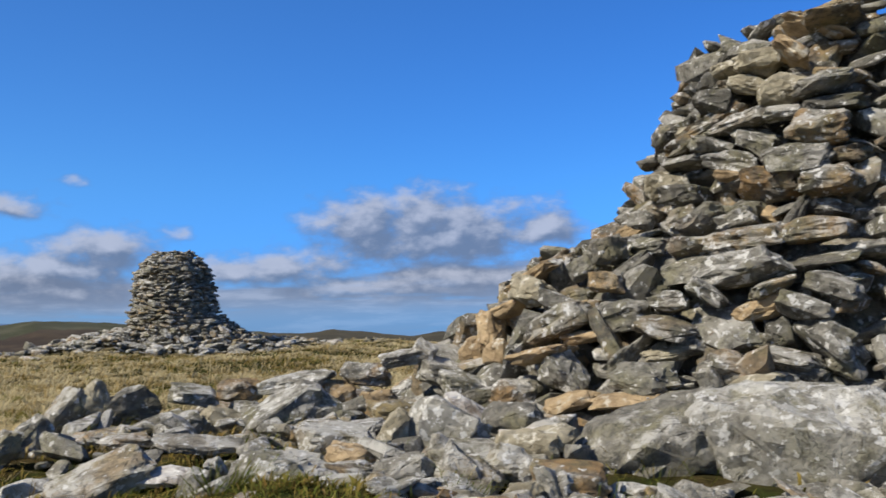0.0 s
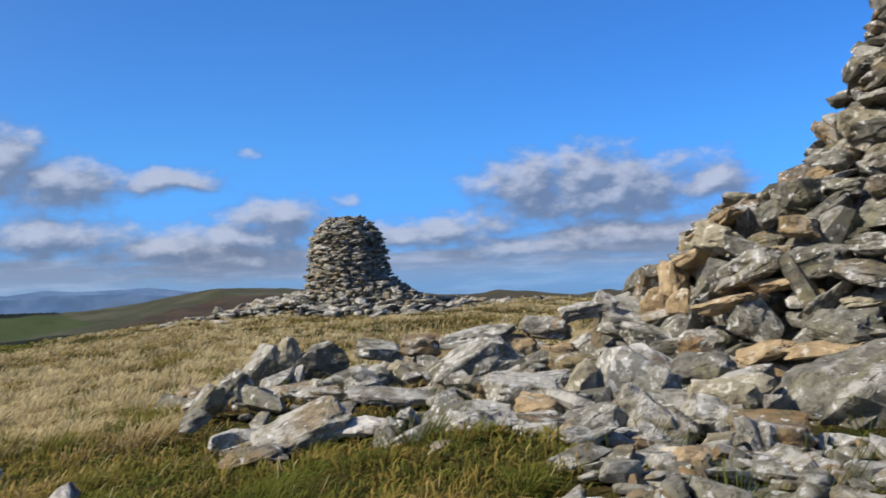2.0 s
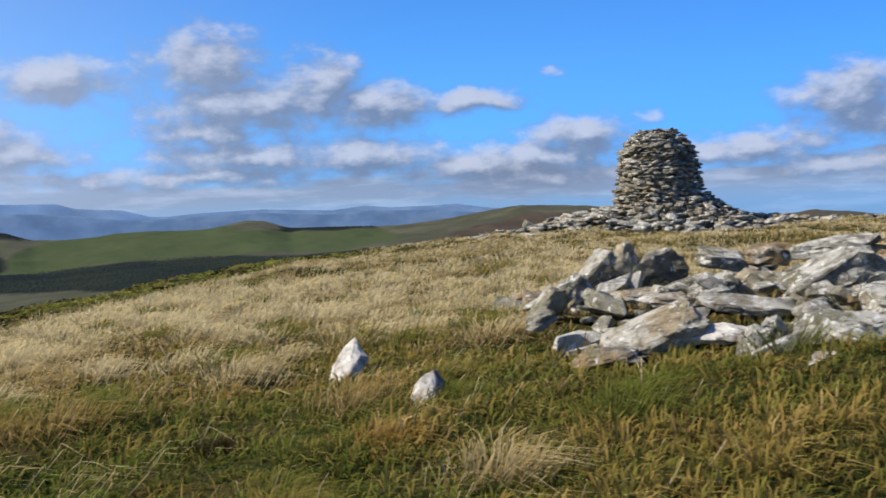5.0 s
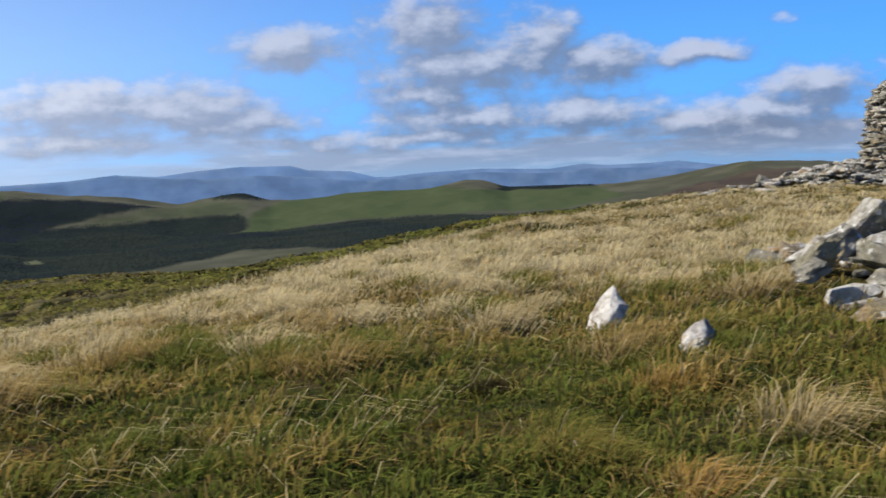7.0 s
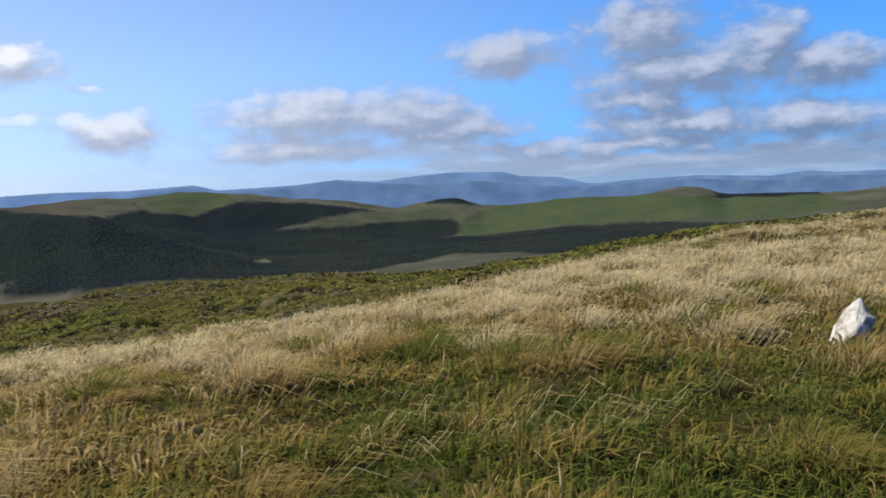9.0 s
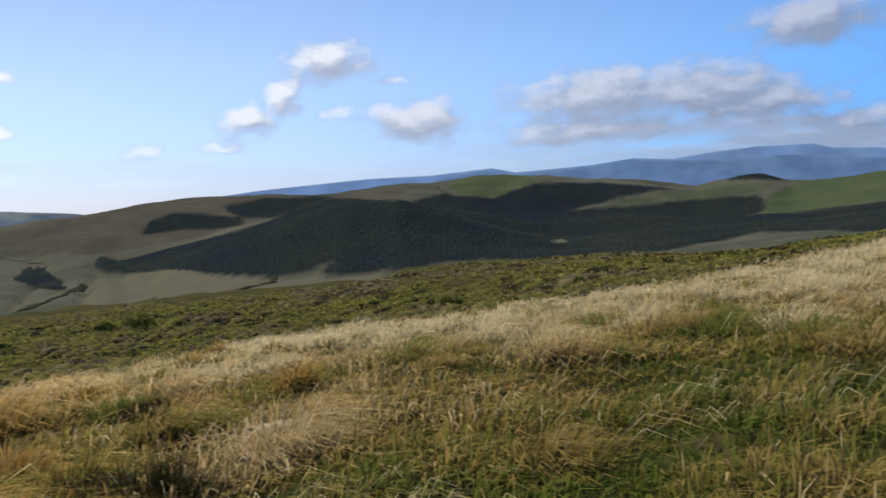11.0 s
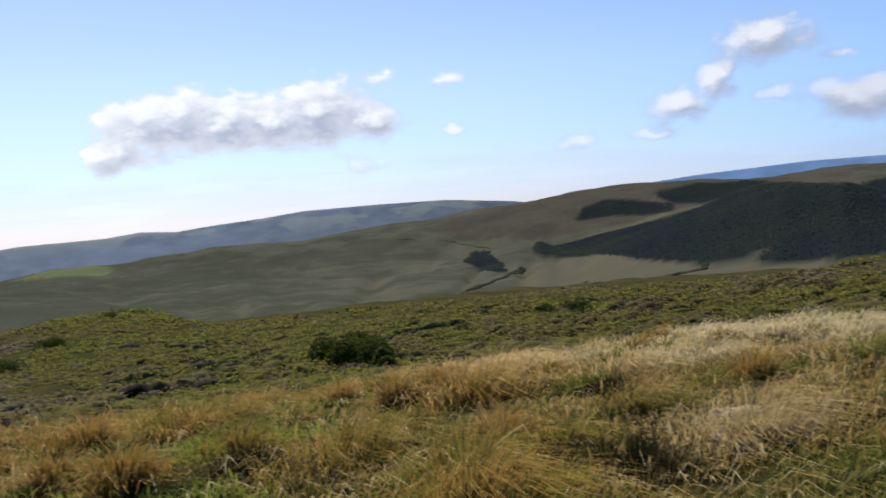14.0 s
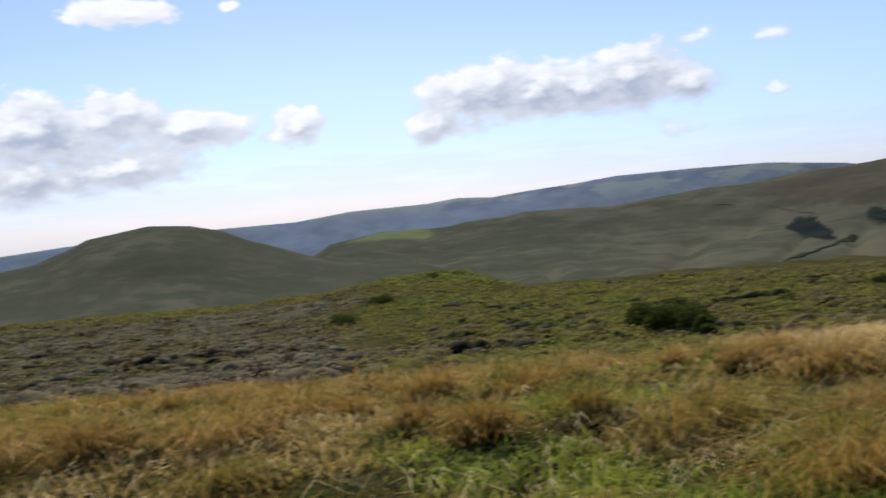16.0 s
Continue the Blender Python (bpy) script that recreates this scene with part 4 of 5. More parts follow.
COURSE_B = [
    (199.4, 0.6, 0.41, 0.11, 4, 0), (208.6, 0.62, 0.41, 0.18, 39, 0), (181.8, 0.63, 0.25, 0.08, -7, 1), (203.8, 0.63, 0.18, 0.16, 81, 0),
    (165.0, 0.66, 0.26, 0.18, 81, 1), (191.9, 0.67, 0.3, 0.11, 16, 0), (177.7, 0.69, 0.43, 0.18, -27, 0), (185.2, 0.74, 0.34, 0.19, -7, 0),
    (201.5, 0.76, 0.33, 0.14, -24, 1), (206.4, 0.76, 0.27, 0.12, 16, 0), (195.9, 0.77, 0.18, 0.09, 11, 0), (180.6, 0.78, 0.19, 0.11, 1, 0),
    (165.9, 0.79, 0.25, 0.09, -29, 1), (190.9, 0.8, 0.22, 0.11, -4, 0), (167.8, 0.83, 0.08, 0.06, 81, 2), (165.6, 0.85, 0.22, 0.15, -44, 0),
]
COURSE_C = [
    (194.8, 0.85, 0.23, 0.1, 36, 0), (176.4, 0.86, 0.23, 0.13, -9, 0), (209.7, 0.86, 0.27, 0.14, 13, 0), (202.3, 0.87, 0.25, 0.09, -24, 0),
    (187.3, 0.89, 0.25, 0.1, 11, 0), (168.5, 0.9, 0.3, 0.19, 11, 3), (181.6, 0.92, 0.24, 0.13, 11, 0), (198.3, 0.95, 0.5, 0.18, -9, 0),
    (166.2, 0.96, 0.45, 0.11, -31, 1), (191.6, 0.99, 0.37, 0.14, -4, 0), (206.5, 0.99, 0.47, 0.08, -11, 0), (183.7, 1.0, 0.23, 0.11, -44, 0),
    (175.9, 1.01, 0.2, 0.14, -19, 0), (168.1, 1.08, 0.24, 0.12, -19, 0), (166.8, 1.09, 0.23, 0.06, -2, 1), (178.8, 1.1, 0.2, 0.17, -9, 0),
]
COURSE_D = [
    (190.1, 1.11, 0.29, 0.12, -7, 0), (197.5, 1.13, 0.46, 0.13, -2, 0), (182.4, 1.13, 0.21, 0.12, 1, 0), (206.6, 1.16, 0.35, 0.14, -4, 0),
    (202.5, 1.23, 0.29, 0.09, -59, 0), (193.3, 1.23, 0.28, 0.12, -11, 0), (187.9, 1.24, 0.29, 0.1, -34, 0), (199.1, 1.26, 0.18, 0.13, 21, 1),
    (171.2, 1.26, 0.19, 0.11, -34, 1), (207.6, 1.28, 0.26, 0.1, 11, 0), (183.9, 1.29, 0.23, 0.12, -14, 0), (175.2, 1.29, 0.17, 0.12, 1, 0),
    (194.7, 1.3, 0.2, 0.13, 1, 0), (173.4, 1.35, 0.2, 0.16, -44, 0), (189.8, 1.37, 0.19, 0.15, 51, 0), (198.4, 1.42, 0.39, 0.17, -2, 0),
]
COURSE_E = [
    (207.3, 1.42, 0.31, 0.18, -9, 0), (181.6, 1.42, 0.31, 0.14, 6, 0), (189.8, 1.5, 0.17, 0.07, 1, 1), (175.5, 1.51, 0.27, 0.19, 1, 3),
    (202.1, 1.56, 0.38, 0.18, 1, 0), (208.9, 1.57, 0.29, 0.11, 1, 0), (189.0, 1.6, 0.36, 0.15, 11, 0), (179.1, 1.63, 0.27, 0.07, -4, 0),
    (193.8, 1.71, 0.31, 0.16, 21, 0), (183.7, 1.72, 0.28, 0.12, 11, 0), (205.0, 1.72, 0.32, 0.22, 1, 0), (180.5, 1.78, 0.47, 0.11, -21, 0),
    (178.5, 1.81, 0.23, 0.15, -9, 3), (189.2, 1.83, 0.39, 0.11, -11, 0), (198.4, 1.84, 0.24, 0.1, -4, 0), (208.0, 1.86, 0.31, 0.12, 1, 0),
]
COURSE_F = [
    (182.9, 1.87, 0.41, 0.1, -21, 0), (205.8, 1.96, 0.34, 0.1, -14, 0), (182.2, 1.98, 0.28, 0.17, 1, 0), (197.8, 1.99, 0.3, 0.19, 1, 3),
    (190.2, 2.05, 0.29, 0.12, 16, 3), (183.7, 2.08, 0.22, 0.12, -14, 0), (203.0, 2.08, 0.29, 0.12, 1, 0), (182.0, 2.12, 0.2, 0.08, -19, 0),
    (191.3, 2.17, 0.28, 0.17, -4, 3), (204.4, 2.17, 0.22, 0.17, -49, 0), (184.5, 2.19, 0.31, 0.11, -4, 3), (198.8, 2.19, 0.26, 0.1, 36, 1),
    (207.0, 2.23, 0.24, 0.12, -9, 0), (190.7, 2.28, 0.27, 0.09, -7, 0), (200.8, 2.28, 0.34, 0.1, -19, 0), (197.9, 2.33, 0.21, 0.14, -39, 1),
]
COURSE_G = [
    (203.1, 2.33, 0.39, 0.08, 23, 1), (206.8, 2.37, 0.32, 0.08, -11, 0),
]
build_cairn("cairn", CAIRN, (0.05, 2.5), near_profile, 14, 0.31, "broken drystone cairn of lichened grey and ochre stones", seen_side(CAIRN, 62),
            random.Random(11), near_crown, lambda z, a: max(slump_of(a), 0.4) if z < 1.1 else 0.15, COURSE_A + COURSE_B + COURSE_C + COURSE_D + COURSE_E + COURSE_F + COURSE_G, -0.15)
build_cairn("cairn", TOWER, (0.0, 2.6), tower_profile, 9, 0.27, "tall round drystone cairn standing on its rubble", seen_side(TOWER, 80),
            random.Random(12), lambda a: 2.6, lambda z, a: 0.8 if z < 0.6 else 0.0, (), 0.02)

# rocks that stand out in the rubble: place, length, thickness, slope, tint
SPREAD_ROCKS_A = [
    (2.63, 3.28, 0.22, 0.74, 0.29, -16, 0), (3.03, 2.92, 0.2, 0.82, 0.5, 7, 0), (1.89, 3.8, 0.25, 0.38, 0.28, 26, 0), (2.25, 4.23, 0.27, 0.32, 0.12, 36, 2),
    (2.17, 3.46, 0.22, 0.32, 0.12, -9, 3), (1.71, 3.24, 0.15, 0.26, 0.15, 41, 0), (1.94, 3.29, 0.17, 0.25, 0.16, 21, 0), (2.06, 3.05, 0.13, 0.29, 0.15, 11, 0),
    (2.79, 4.15, 0.31, 0.3, 0.09, -19, 1), (2.3, 3.9, 0.26, 0.3, 0.16, -4, 0), (1.53, 4.9, 0.24, 0.47, 0.28, -37, 0), (2.02, 5.5, 0.29, 0.25, 0.19, 13, 1),
    (2.22, 5.43, 0.26, 0.24, 0.16, 11, 1), (1.77, 5.59, 0.38, 0.46, 0.11, -9, 0),
]
SPREAD_ROCKS_B = [
    (0.85, 5.78, 0.28, 0.29, 0.22, -24, 0), (0.48, 5.81, 0.25, 0.33, 0.17, -49, 0), (0.64, 5.81, 0.31, 0.23, 0.19, 61, 3), (0.3, 5.4, 0.17, 0.25, 0.19, -49, 0),
    (0.15, 4.96, 0.17, 0.23, 0.12, -44, 0), (1.22, 5.12, 0.22, 0.29, 0.17, 16, 3), (0.98, 5.1, 0.21, 0.25, 0.13, -9, 0), (0.95, 4.34, 0.22, 0.4, 0.05, 9, 0),
    (1.44, 5.68, 0.35, 0.28, 0.13, -4, 0), (1.18, 5.73, 0.33, 0.28, 0.09, 6, 0), (1.11, 3.64, 0.19, 0.39, 0.2, 1, 0), (0.8, 3.7, 0.17, 0.17, 0.1, -74, 0),
    (0.92, 3.82, 0.19, 0.16, 0.09, 76, 0), (0.73, 3.94, 0.18, 0.25, 0.06, -11, 2),
]
SPREAD_ROCKS_C = [
    (0.51, 4.01, 0.17, 0.41, 0.14, -19, 0), (0.29, 3.85, 0.13, 0.26, 0.06, -4, 0), (0.9, 3.22, 0.18, 0.13, 0.06, -4, 2), (1.46, 3.95, 0.24, 0.4, 0.15, 6, 0),
    (1.67, 3.83, 0.24, 0.26, 0.14, -69, 3), (1.52, 3.36, 0.17, 0.23, 0.13, -14, 0), (1.42, 3.66, 0.21, 0.21, 0.09, 6, 1), (1.31, 3.28, 0.17, 0.15, 0.07, 1, 0),
    (2.38, 5.38, 0.51, 0.29, 0.09, -9, 0), (2.49, 5.33, 0.54, 0.15, 0.14, 41, 0), (1.55, 4.4, 0.25, 0.18, 0.08, -19, 0), (2.04, 4.72, 0.26, 0.28, 0.11, 1, 0),
    (0.7, 4.84, 0.2, 0.27, 0.06, 6, 0), (0.9, 5.5, 0.19, 0.37, 0.07, -19, 0),
]
SPREAD_ROCKS_D = [
    (0.62, 5.19, 0.19, 0.32, 0.06, 1, 0), (0.08, 4.42, 0.17, 0.14, 0.07, -19, 0), (2.6, 5.27, 0.41, 0.31, 0.15, 11, 0), (2.57, 4.92, 0.35, 0.33, 0.15, 21, 0),
    (2.57, 4.71, 0.3, 0.28, 0.13, -9, 0), (2.16, 5.46, 0.42, 0.31, 0.14, 6, 0), (2.66, 4.5, 0.34, 0.28, 0.14, 1, 0), (1.97, 3.02, 0.13, 0.15, 0.11, 1, 0),
    (1.56, 2.78, 0.12, 0.16, 0.11, -12, 1), (1.55, 2.51, 0.045, 0.41, 0.09, -2, 0), (1.28, 2.61, 0.06, 0.32, 0.1, 3, 0), (1.34, 3.05, 0.16, 0.14, 0.11, -7, 2),
    (1.21, 2.77, 0.14, 0.08, 0.03, 3, 2), (1.36, 2.85, 0.14, 0.09, 0.05, -17, 2),
]
SPREAD_ROCKS_E = [
    (1.06, 2.56, 0.12, 0.14, 0.07, -17, 0), (1.77, 2.66, 0.045, 0.39, 0.09, -2, 0), (1.73, 3.37, 0.18, 0.28, 0.13, 53, 0), (1.53, 3.39, 0.18, 0.2, 0.08, -12, 0),
    (1.78, 3.24, 0.16, 0.18, 0.11, 23, 0), (2.11, 3.48, 0.22, 0.31, 0.14, -2, 3), (1.81, 2.99, 0.12, 0.13, 0.1, 3, 3), (1.95, 3.01, 0.13, 0.18, 0.07, 63, 0),
    (1.16, 2.8, 0.15, 0.05, 0.04, 3, 2),
]
ROCK_LABELS = ("grey rock with pale lichen lying in the rubble", "rust-brown rock among grey stones", "small white quartz rock in the rubble", "tan weathered rock lying in the rubble")
ROCK_GROUPS = ("rocks in the rubble", "rust-brown rocks", "white rocks", "tan rocks")
rock_rnd, ROCK_BACKS = random.Random(17), []
for x, y, z, long, high, slope, tint in SPREAD_ROCKS_A + SPREAD_ROCKS_B + SPREAD_ROCKS_C + SPREAD_ROCKS_D + SPREAD_ROCKS_E:
    # those at the edge are sunk into the turf
    z -= 0.035 * (x < 1.4 and y < 4.2)
    me, m = bedded(x, y, z, long, high, -math.degrees(math.atan2(x, y)), slope, tint or 4, rock_rnd)
    tagged(new("rock", me), ROCK_LABELS[tint], "rock", ROCK_GROUPS[tint]).matrix_world = m
    ROCK_BACKS.append(m.inverted())
for seed, m in ((500, lie(-0.72, 4.1, 0.03, 0.27, 10, -68, 10, 0.85)), (501, lie(-0.36, 3.52, 0.035, 0.19, 70, -40, 10, 0.95))):
    tagged(new("rock", rock_mesh(seed, 0.22, WHITE, True)), "white quartz rock standing in the turf", "rock", "white rocks").matrix_world = m


for pick, x, y, size, turn, tip in ((0, -2.46, 1.33, 0.17, 30, 4), (2, -2.72, 1.52, 0.21, 60, -5)):
    z = float(land_at(np.array([x]), np.array([y]))[0]) + 0.03
    tagged(new("rock", ROUGH_OCHRE[pick]), "flat pale brown stone half hidden in grass", "rock").matrix_world = lie(x, y, z, size, turn, tip, 6, 0.9)


def scatter(name, label, count, place, sizes, rnd, singles):
    """Fallen stones lying about on the turf."""
    base = new(name)
    tagged(base, label, "rubble")
    single, rest = [], []
    for _ in range(count):
        spot = place(rnd)
        if spot is None:
            continue
        x, y, lift = spot
        size = rnd.uniform(*sizes) * rnd.choice((0.45, 0.6, 0.8, 1.0, 1.3))
        z = float(land_at(np.array([x]), np.array([y]))[0]) + lift + size * 0.03
        near = math.hypot(x, y) < 4.4
        if math.hypot(x, y) < 3.95:
            z, size = z - 0.7 * lift - max(0, size - 0.2) * 0.03, min(size, 0.2)
        pick = rnd.choice(ROUGH if near and len(single) < singles else SLABS + BLOCKS)
        m = lie(x, y, z, size, rnd.uniform(0, 360), rnd.gauss(0, 13), rnd.gauss(0, 13), rnd.uniform(0.6, 1.1))
        if inside(ROCK_BACKS, m.translation, 1.1):
            continue
        (single if near or len(single) < singles else rest).append((pick, m))
    for me, m in single[:singles]:
        part("stone", me, base, m)
    rest += single[singles:]
    if rest:
        tagged(part("gravel", joined("gravel", rest, FALLEN_RUBBLE), base), kind="stuff")


SPREAD = [(-0.1, 6.3), (0.06, 5.5), (0.2, 4.8), (0.15, 4.25), (0.7, 3.98), (0.86, 3.6), (1.14, 3.3), (1.3, 3.0), (1.12, 2.6), (1.05, 2.25), (2.4, 1.6), (4.5, 1.5), (6.0, 2.0), (5.5, 4.5), (4.2, 7.5), (3.2, 9.0), (1.8, 8.2), (0.8, 7.0)]


def in_spread(x, y):
    """Whether places lie in the rubble before the broken cairn."""
    hit = np.zeros(len(x), bool)
    for (x0, y0), (x1, y1) in zip(SPREAD, SPREAD[1:] + SPREAD[:1]):
        if y0 != y1:
            hit ^= ((y0 > y) != (y1 > y)) & (x < (x1 - x0) * (y - y0) / (y1 - y0) + x0)
    return hit


def near_spot(rnd):
    x, y = (rnd.uniform(1.1, 3.3), rnd.uniform(1.9, 3.8)) if rnd.random() < 0.3 else (rnd.uniform(-0.3, 5.2), rnd.uniform(1.6, 9.0))
    if not in_spread(np.array([x]), np.array([y]))[0]:
        return None
    d = math.hypot(x - CAIRN[0], y - CAIRN[1])
    if d < 2.0:
        return None
    return x, y, max(0.0, 0.4 * (3.2 - d)) * rnd.random() + rnd.choice((0.0, 0.02, 0.08))


def tower_spot(rnd):
    a, q = rnd.uniform(0, 2 * math.pi), 1.1 + abs(rnd.gauss(0, 1.7))
    if q > 5.0:
        return None
    x, y = TOWER[0] + q * 1.15 * math.cos(a), TOWER[1] + q * 0.8 * math.sin(a)
    return x, y, max(0.0, 0.62 - 0.2 * (q - 1.1)) * rnd.uniform(0.4, 1.0)


scatter("rubble", "spread of fallen grey stones with pale lichen", 2300, near_spot, (0.16, 0.38), random.Random(21), 300)
scatter("rubble", "low ring of fallen stones round the tall cairn", 1100, tower_spot, (0.24, 0.5), random.Random(22), 300)


# ---------------------------------------------------------------- grass and heath
def blades(name, x, y, tall, wide, lean, heading, tone, mat, rnd, lift=None, leaf=False):
    """A mesh of bent blades, two widths and a tip each, or of plain pointed leaves."""
    k = len(x)
    z = land_at(x, y) - 0.015 if lift is None else lift
    turn = rnd.uniform(0, 2 * np.pi, k)
    side = np.stack([np.cos(turn), np.sin(turn), np.zeros(k)], 1)
    bend = np.stack([np.sin(heading), np.cos(heading), np.zeros(k)], 1)
    root = np.stack([x, y, z], 1)
    up = np.array([0, 0, 1.0])
    mid = root + up * (tall * (0.66 - 0.15 * lean))[:, None] + bend * (tall * lean * 0.40)[:, None]
    tip = root + up * (tall * (1 - 0.54 * lean))[:, None] + bend * (tall * lean)[:, None]
    half = side * (wide / 2)[:, None]
    if leaf:
        points = np.stack([root, mid + half, tip, mid - half], 1).reshape(-1, 3)
        faces = np.arange(k * 4).reshape(-1, 4)
        return mesh_of(name, points, faces, mat, (("tone", np.repeat(tone, 4)), ("tip", np.tile([0.15, 0.65, 1.0, 0.65], k))), True)
    points = np.stack([root - half, root + half, mid + half * 0.8, mid - half * 0.8, tip], 1).reshape(-1, 3)
    a = np.arange(k) * 5
    faces = np.stack([np.stack([a, a + 1, a + 2], 1), np.stack([a, a + 2, a + 3], 1), np.stack([a + 3, a + 2, a + 4], 1)], 1).reshape(-1, 3)
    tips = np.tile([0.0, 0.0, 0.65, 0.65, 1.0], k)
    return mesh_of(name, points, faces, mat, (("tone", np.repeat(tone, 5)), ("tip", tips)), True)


def patchy(x, y, scale, seed):
    return np.array([noise.fractal((a * scale, b * scale, seed), 0.9, 2.0, 3) for a, b in zip(x, y)])


WIND = radians(68)


def tufts(rnd, count, each, b0, b1, r0, r1, power, spread):
    """Crowns strewn evenly as seen from the summit, and the blades round them."""
    deg = rnd.uniform(b0, b1, count)
    r = r0 * (r1 / r0) ** (rnd.random_sample(count) ** power)
    cx, cy = r * np.sin(np.radians(deg)), r * np.cos(np.radians(deg))
    girth = spread(r) * rnd.uniform(0.5, 1.5, count)
    own = np.repeat(np.arange(count), each)
    k = len(own)
    turn, out = rnd.uniform(0, 2 * np.pi, k), np.abs(rnd.normal(0, 0.6, k))
    x, y = cx[own] + np.cos(turn) * out * girth[own], cy[own] + np.sin(turn) * out * girth[own]
    return x, y, own, out, turn, cx, cy


def on_turf(x, y, rnd):
    """Where grass grows: within its border, clear of the stones."""
    r, deg = np.hypot(x, y), np.degrees(np.arctan2(x, y))
    k = len(x)
    keep = r < along([(q[0], q[1]) for q in BORDER], deg) * rnd.uniform(0.95, 1.22, k)
    keep &= np.hypot(x - CAIRN[0], y - CAIRN[1]) > 2.6
    keep &= ~(in_spread(x, y) & (rnd.random_sample(k) > np.where(x > 1.7, 0.03, 0.14)))
    return keep & (np.hypot((x - TOWER[0]) / 1.15, (y - TOWER[1]) / 0.8) > 3.6)


def swept(turn, rnd, pull, stray=0.25):
    """Headings of blades that lean with the wind and away from their crown."""
    k, away = len(turn), np.pi / 2 - turn
    return np.arctan2(np.sin(WIND) + pull * np.sin(away) + rnd.normal(0, stray, k), np.cos(WIND) + pull * np.cos(away) + rnd.normal(0, stray, k))


def grow_turf():
    """The low growth: mottled green, brown and dark moss, the darkest painting shade into the hollows; browner and
    paler up the rise.
    """
    rnd = np.random.RandomState(5)
    x, y, own, out, turn, cx, cy = tufts(rnd, 30000, 17, -122, 44, 1.2, 31, 0.85, lambda r: 0.035 + 0.02 * r)
    big, small, fine, fate = patchy(cx, cy, 0.5, 3.0), patchy(cx, cy, 1.7, 9.0), patchy(cx, cy, 4.6, 29.0), rnd.uniform(-0.5, 0.5, len(cx))
    keep = on_turf(x, y, rnd)
    x, y, own, out, turn = (v[keep] for v in (x, y, own, out, turn))
    k, r, deg = len(x), np.hypot(x, y), np.degrees(np.arctan2(x, y))
    big, small, fine, fate = big[own], small[own], fine[own], fate[own]
    rise = soft(r, 3.5, 8.0) * (1 - 0.75 * soft(-deg, 62, 82))
    tone = np.clip(0.08 + 0.40 * rise + 0.2 * soft(-deg, 50, 66) + 0.35 * small + 0.3 * big + 0.35 * fine + 0.25 * fate + rnd.normal(0, 0.12, k), 0, 1)
    # a fresh green flush below the rise
    flush = np.exp(-(((r - 8.6) / 2.3) ** 4 + (deg + 82) ** 2 / 26)) + 0.7 * soft(-deg, 64, 78) * (1 - soft(-deg, 98, 108)) * soft(big, -0.25, 0.1)
    tone = tone * (1 - 0.85 * np.minimum(flush, 1)) * (1 - 0.3 * soft(deg, -6, 4) * (1 - soft(r, 3.7, 5.2)))
    tall = (0.06 + 0.035 * fate + 0.045 * np.clip(small + 0.8 * fine, -0.5, 0.9)) * rnd.uniform(0.6, 1.35, k)
    wide = (0.0022 + 0.00145 * r) * rnd.uniform(0.6, 1.5, k)
    # longer and finer on the open summit
    tall, wide = tall * (1 + 0.7 * soft(r, 6, 12)), wide * (1 - 0.4 * soft(r, 6, 12))
    lean = np.clip(rnd.normal(0.75, 0.35, k), 0.05, 1.35)
    brush = soft(deg, -5, 4) * (1 - soft(r, 3.4, 4.4))
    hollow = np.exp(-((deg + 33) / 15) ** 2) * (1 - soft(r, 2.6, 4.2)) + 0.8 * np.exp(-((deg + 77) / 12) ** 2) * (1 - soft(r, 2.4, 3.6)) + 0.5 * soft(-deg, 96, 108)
    # dark plants in the dips, with the hollows' shade put into their colour
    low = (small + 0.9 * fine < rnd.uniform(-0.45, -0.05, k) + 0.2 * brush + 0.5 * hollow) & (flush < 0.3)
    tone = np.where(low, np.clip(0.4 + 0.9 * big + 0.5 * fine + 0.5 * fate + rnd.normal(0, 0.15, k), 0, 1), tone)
    green = flush > rnd.uniform(0.2, 0.5, k)
    for name, mat, pick, label in (("grass", GRASS, ~low & ~green, "short green and brown moor grass"), ("grass", FRESH, green, "fresh bright green grass below the rise"), ("bilberry", SHADED_BILBERRY, low, "dark low bilberry and moss, coloured with the shade of the grass hollows")):
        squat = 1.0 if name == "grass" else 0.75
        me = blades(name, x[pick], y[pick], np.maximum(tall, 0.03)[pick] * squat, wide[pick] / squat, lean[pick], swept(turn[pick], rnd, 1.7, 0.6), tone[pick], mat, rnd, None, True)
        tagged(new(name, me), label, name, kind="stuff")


def grow_behind():
    """Thin grass on the rest of the summit."""
    rnd = np.random.RandomState(25)
    deg, r = rnd.uniform(46, 240, 26000), np.sqrt(rnd.uniform(0.3, 12.0 ** 2, 26000))
    near = rnd.random_sample(26000) < 0.12
    deg, r = np.where(near, rnd.uniform(-180, 180, 26000), deg), np.where(near, rnd.uniform(0.15, 1.35, 26000), r)
    x, y = r * np.sin(np.radians(deg)), r * np.cos(np.radians(deg))
    keep = np.hypot(x - CAIRN[0], y - CAIRN[1]) > 2.6
    x, y, r = x[keep], y[keep], r[keep]
    k = len(x)
    me = blades("grass", x, y, rnd.uniform(0.05, 0.14, k), (0.01 + 0.002 * r) * rnd.uniform(0.7, 1.4, k), np.clip(rnd.normal(0.8, 0.25, k), 0.2, 1.3),
                WIND + rnd.normal(0, 0.5, k), np.clip(0.35 + 0.7 * patchy(x, y, 0.6, 3.0) + rnd.normal(0, 0.15, k), 0, 1), GRASS, rnd)
    tagged(new("grass", me), "thin straw and olive grass on the summit", "grass", kind="stuff")


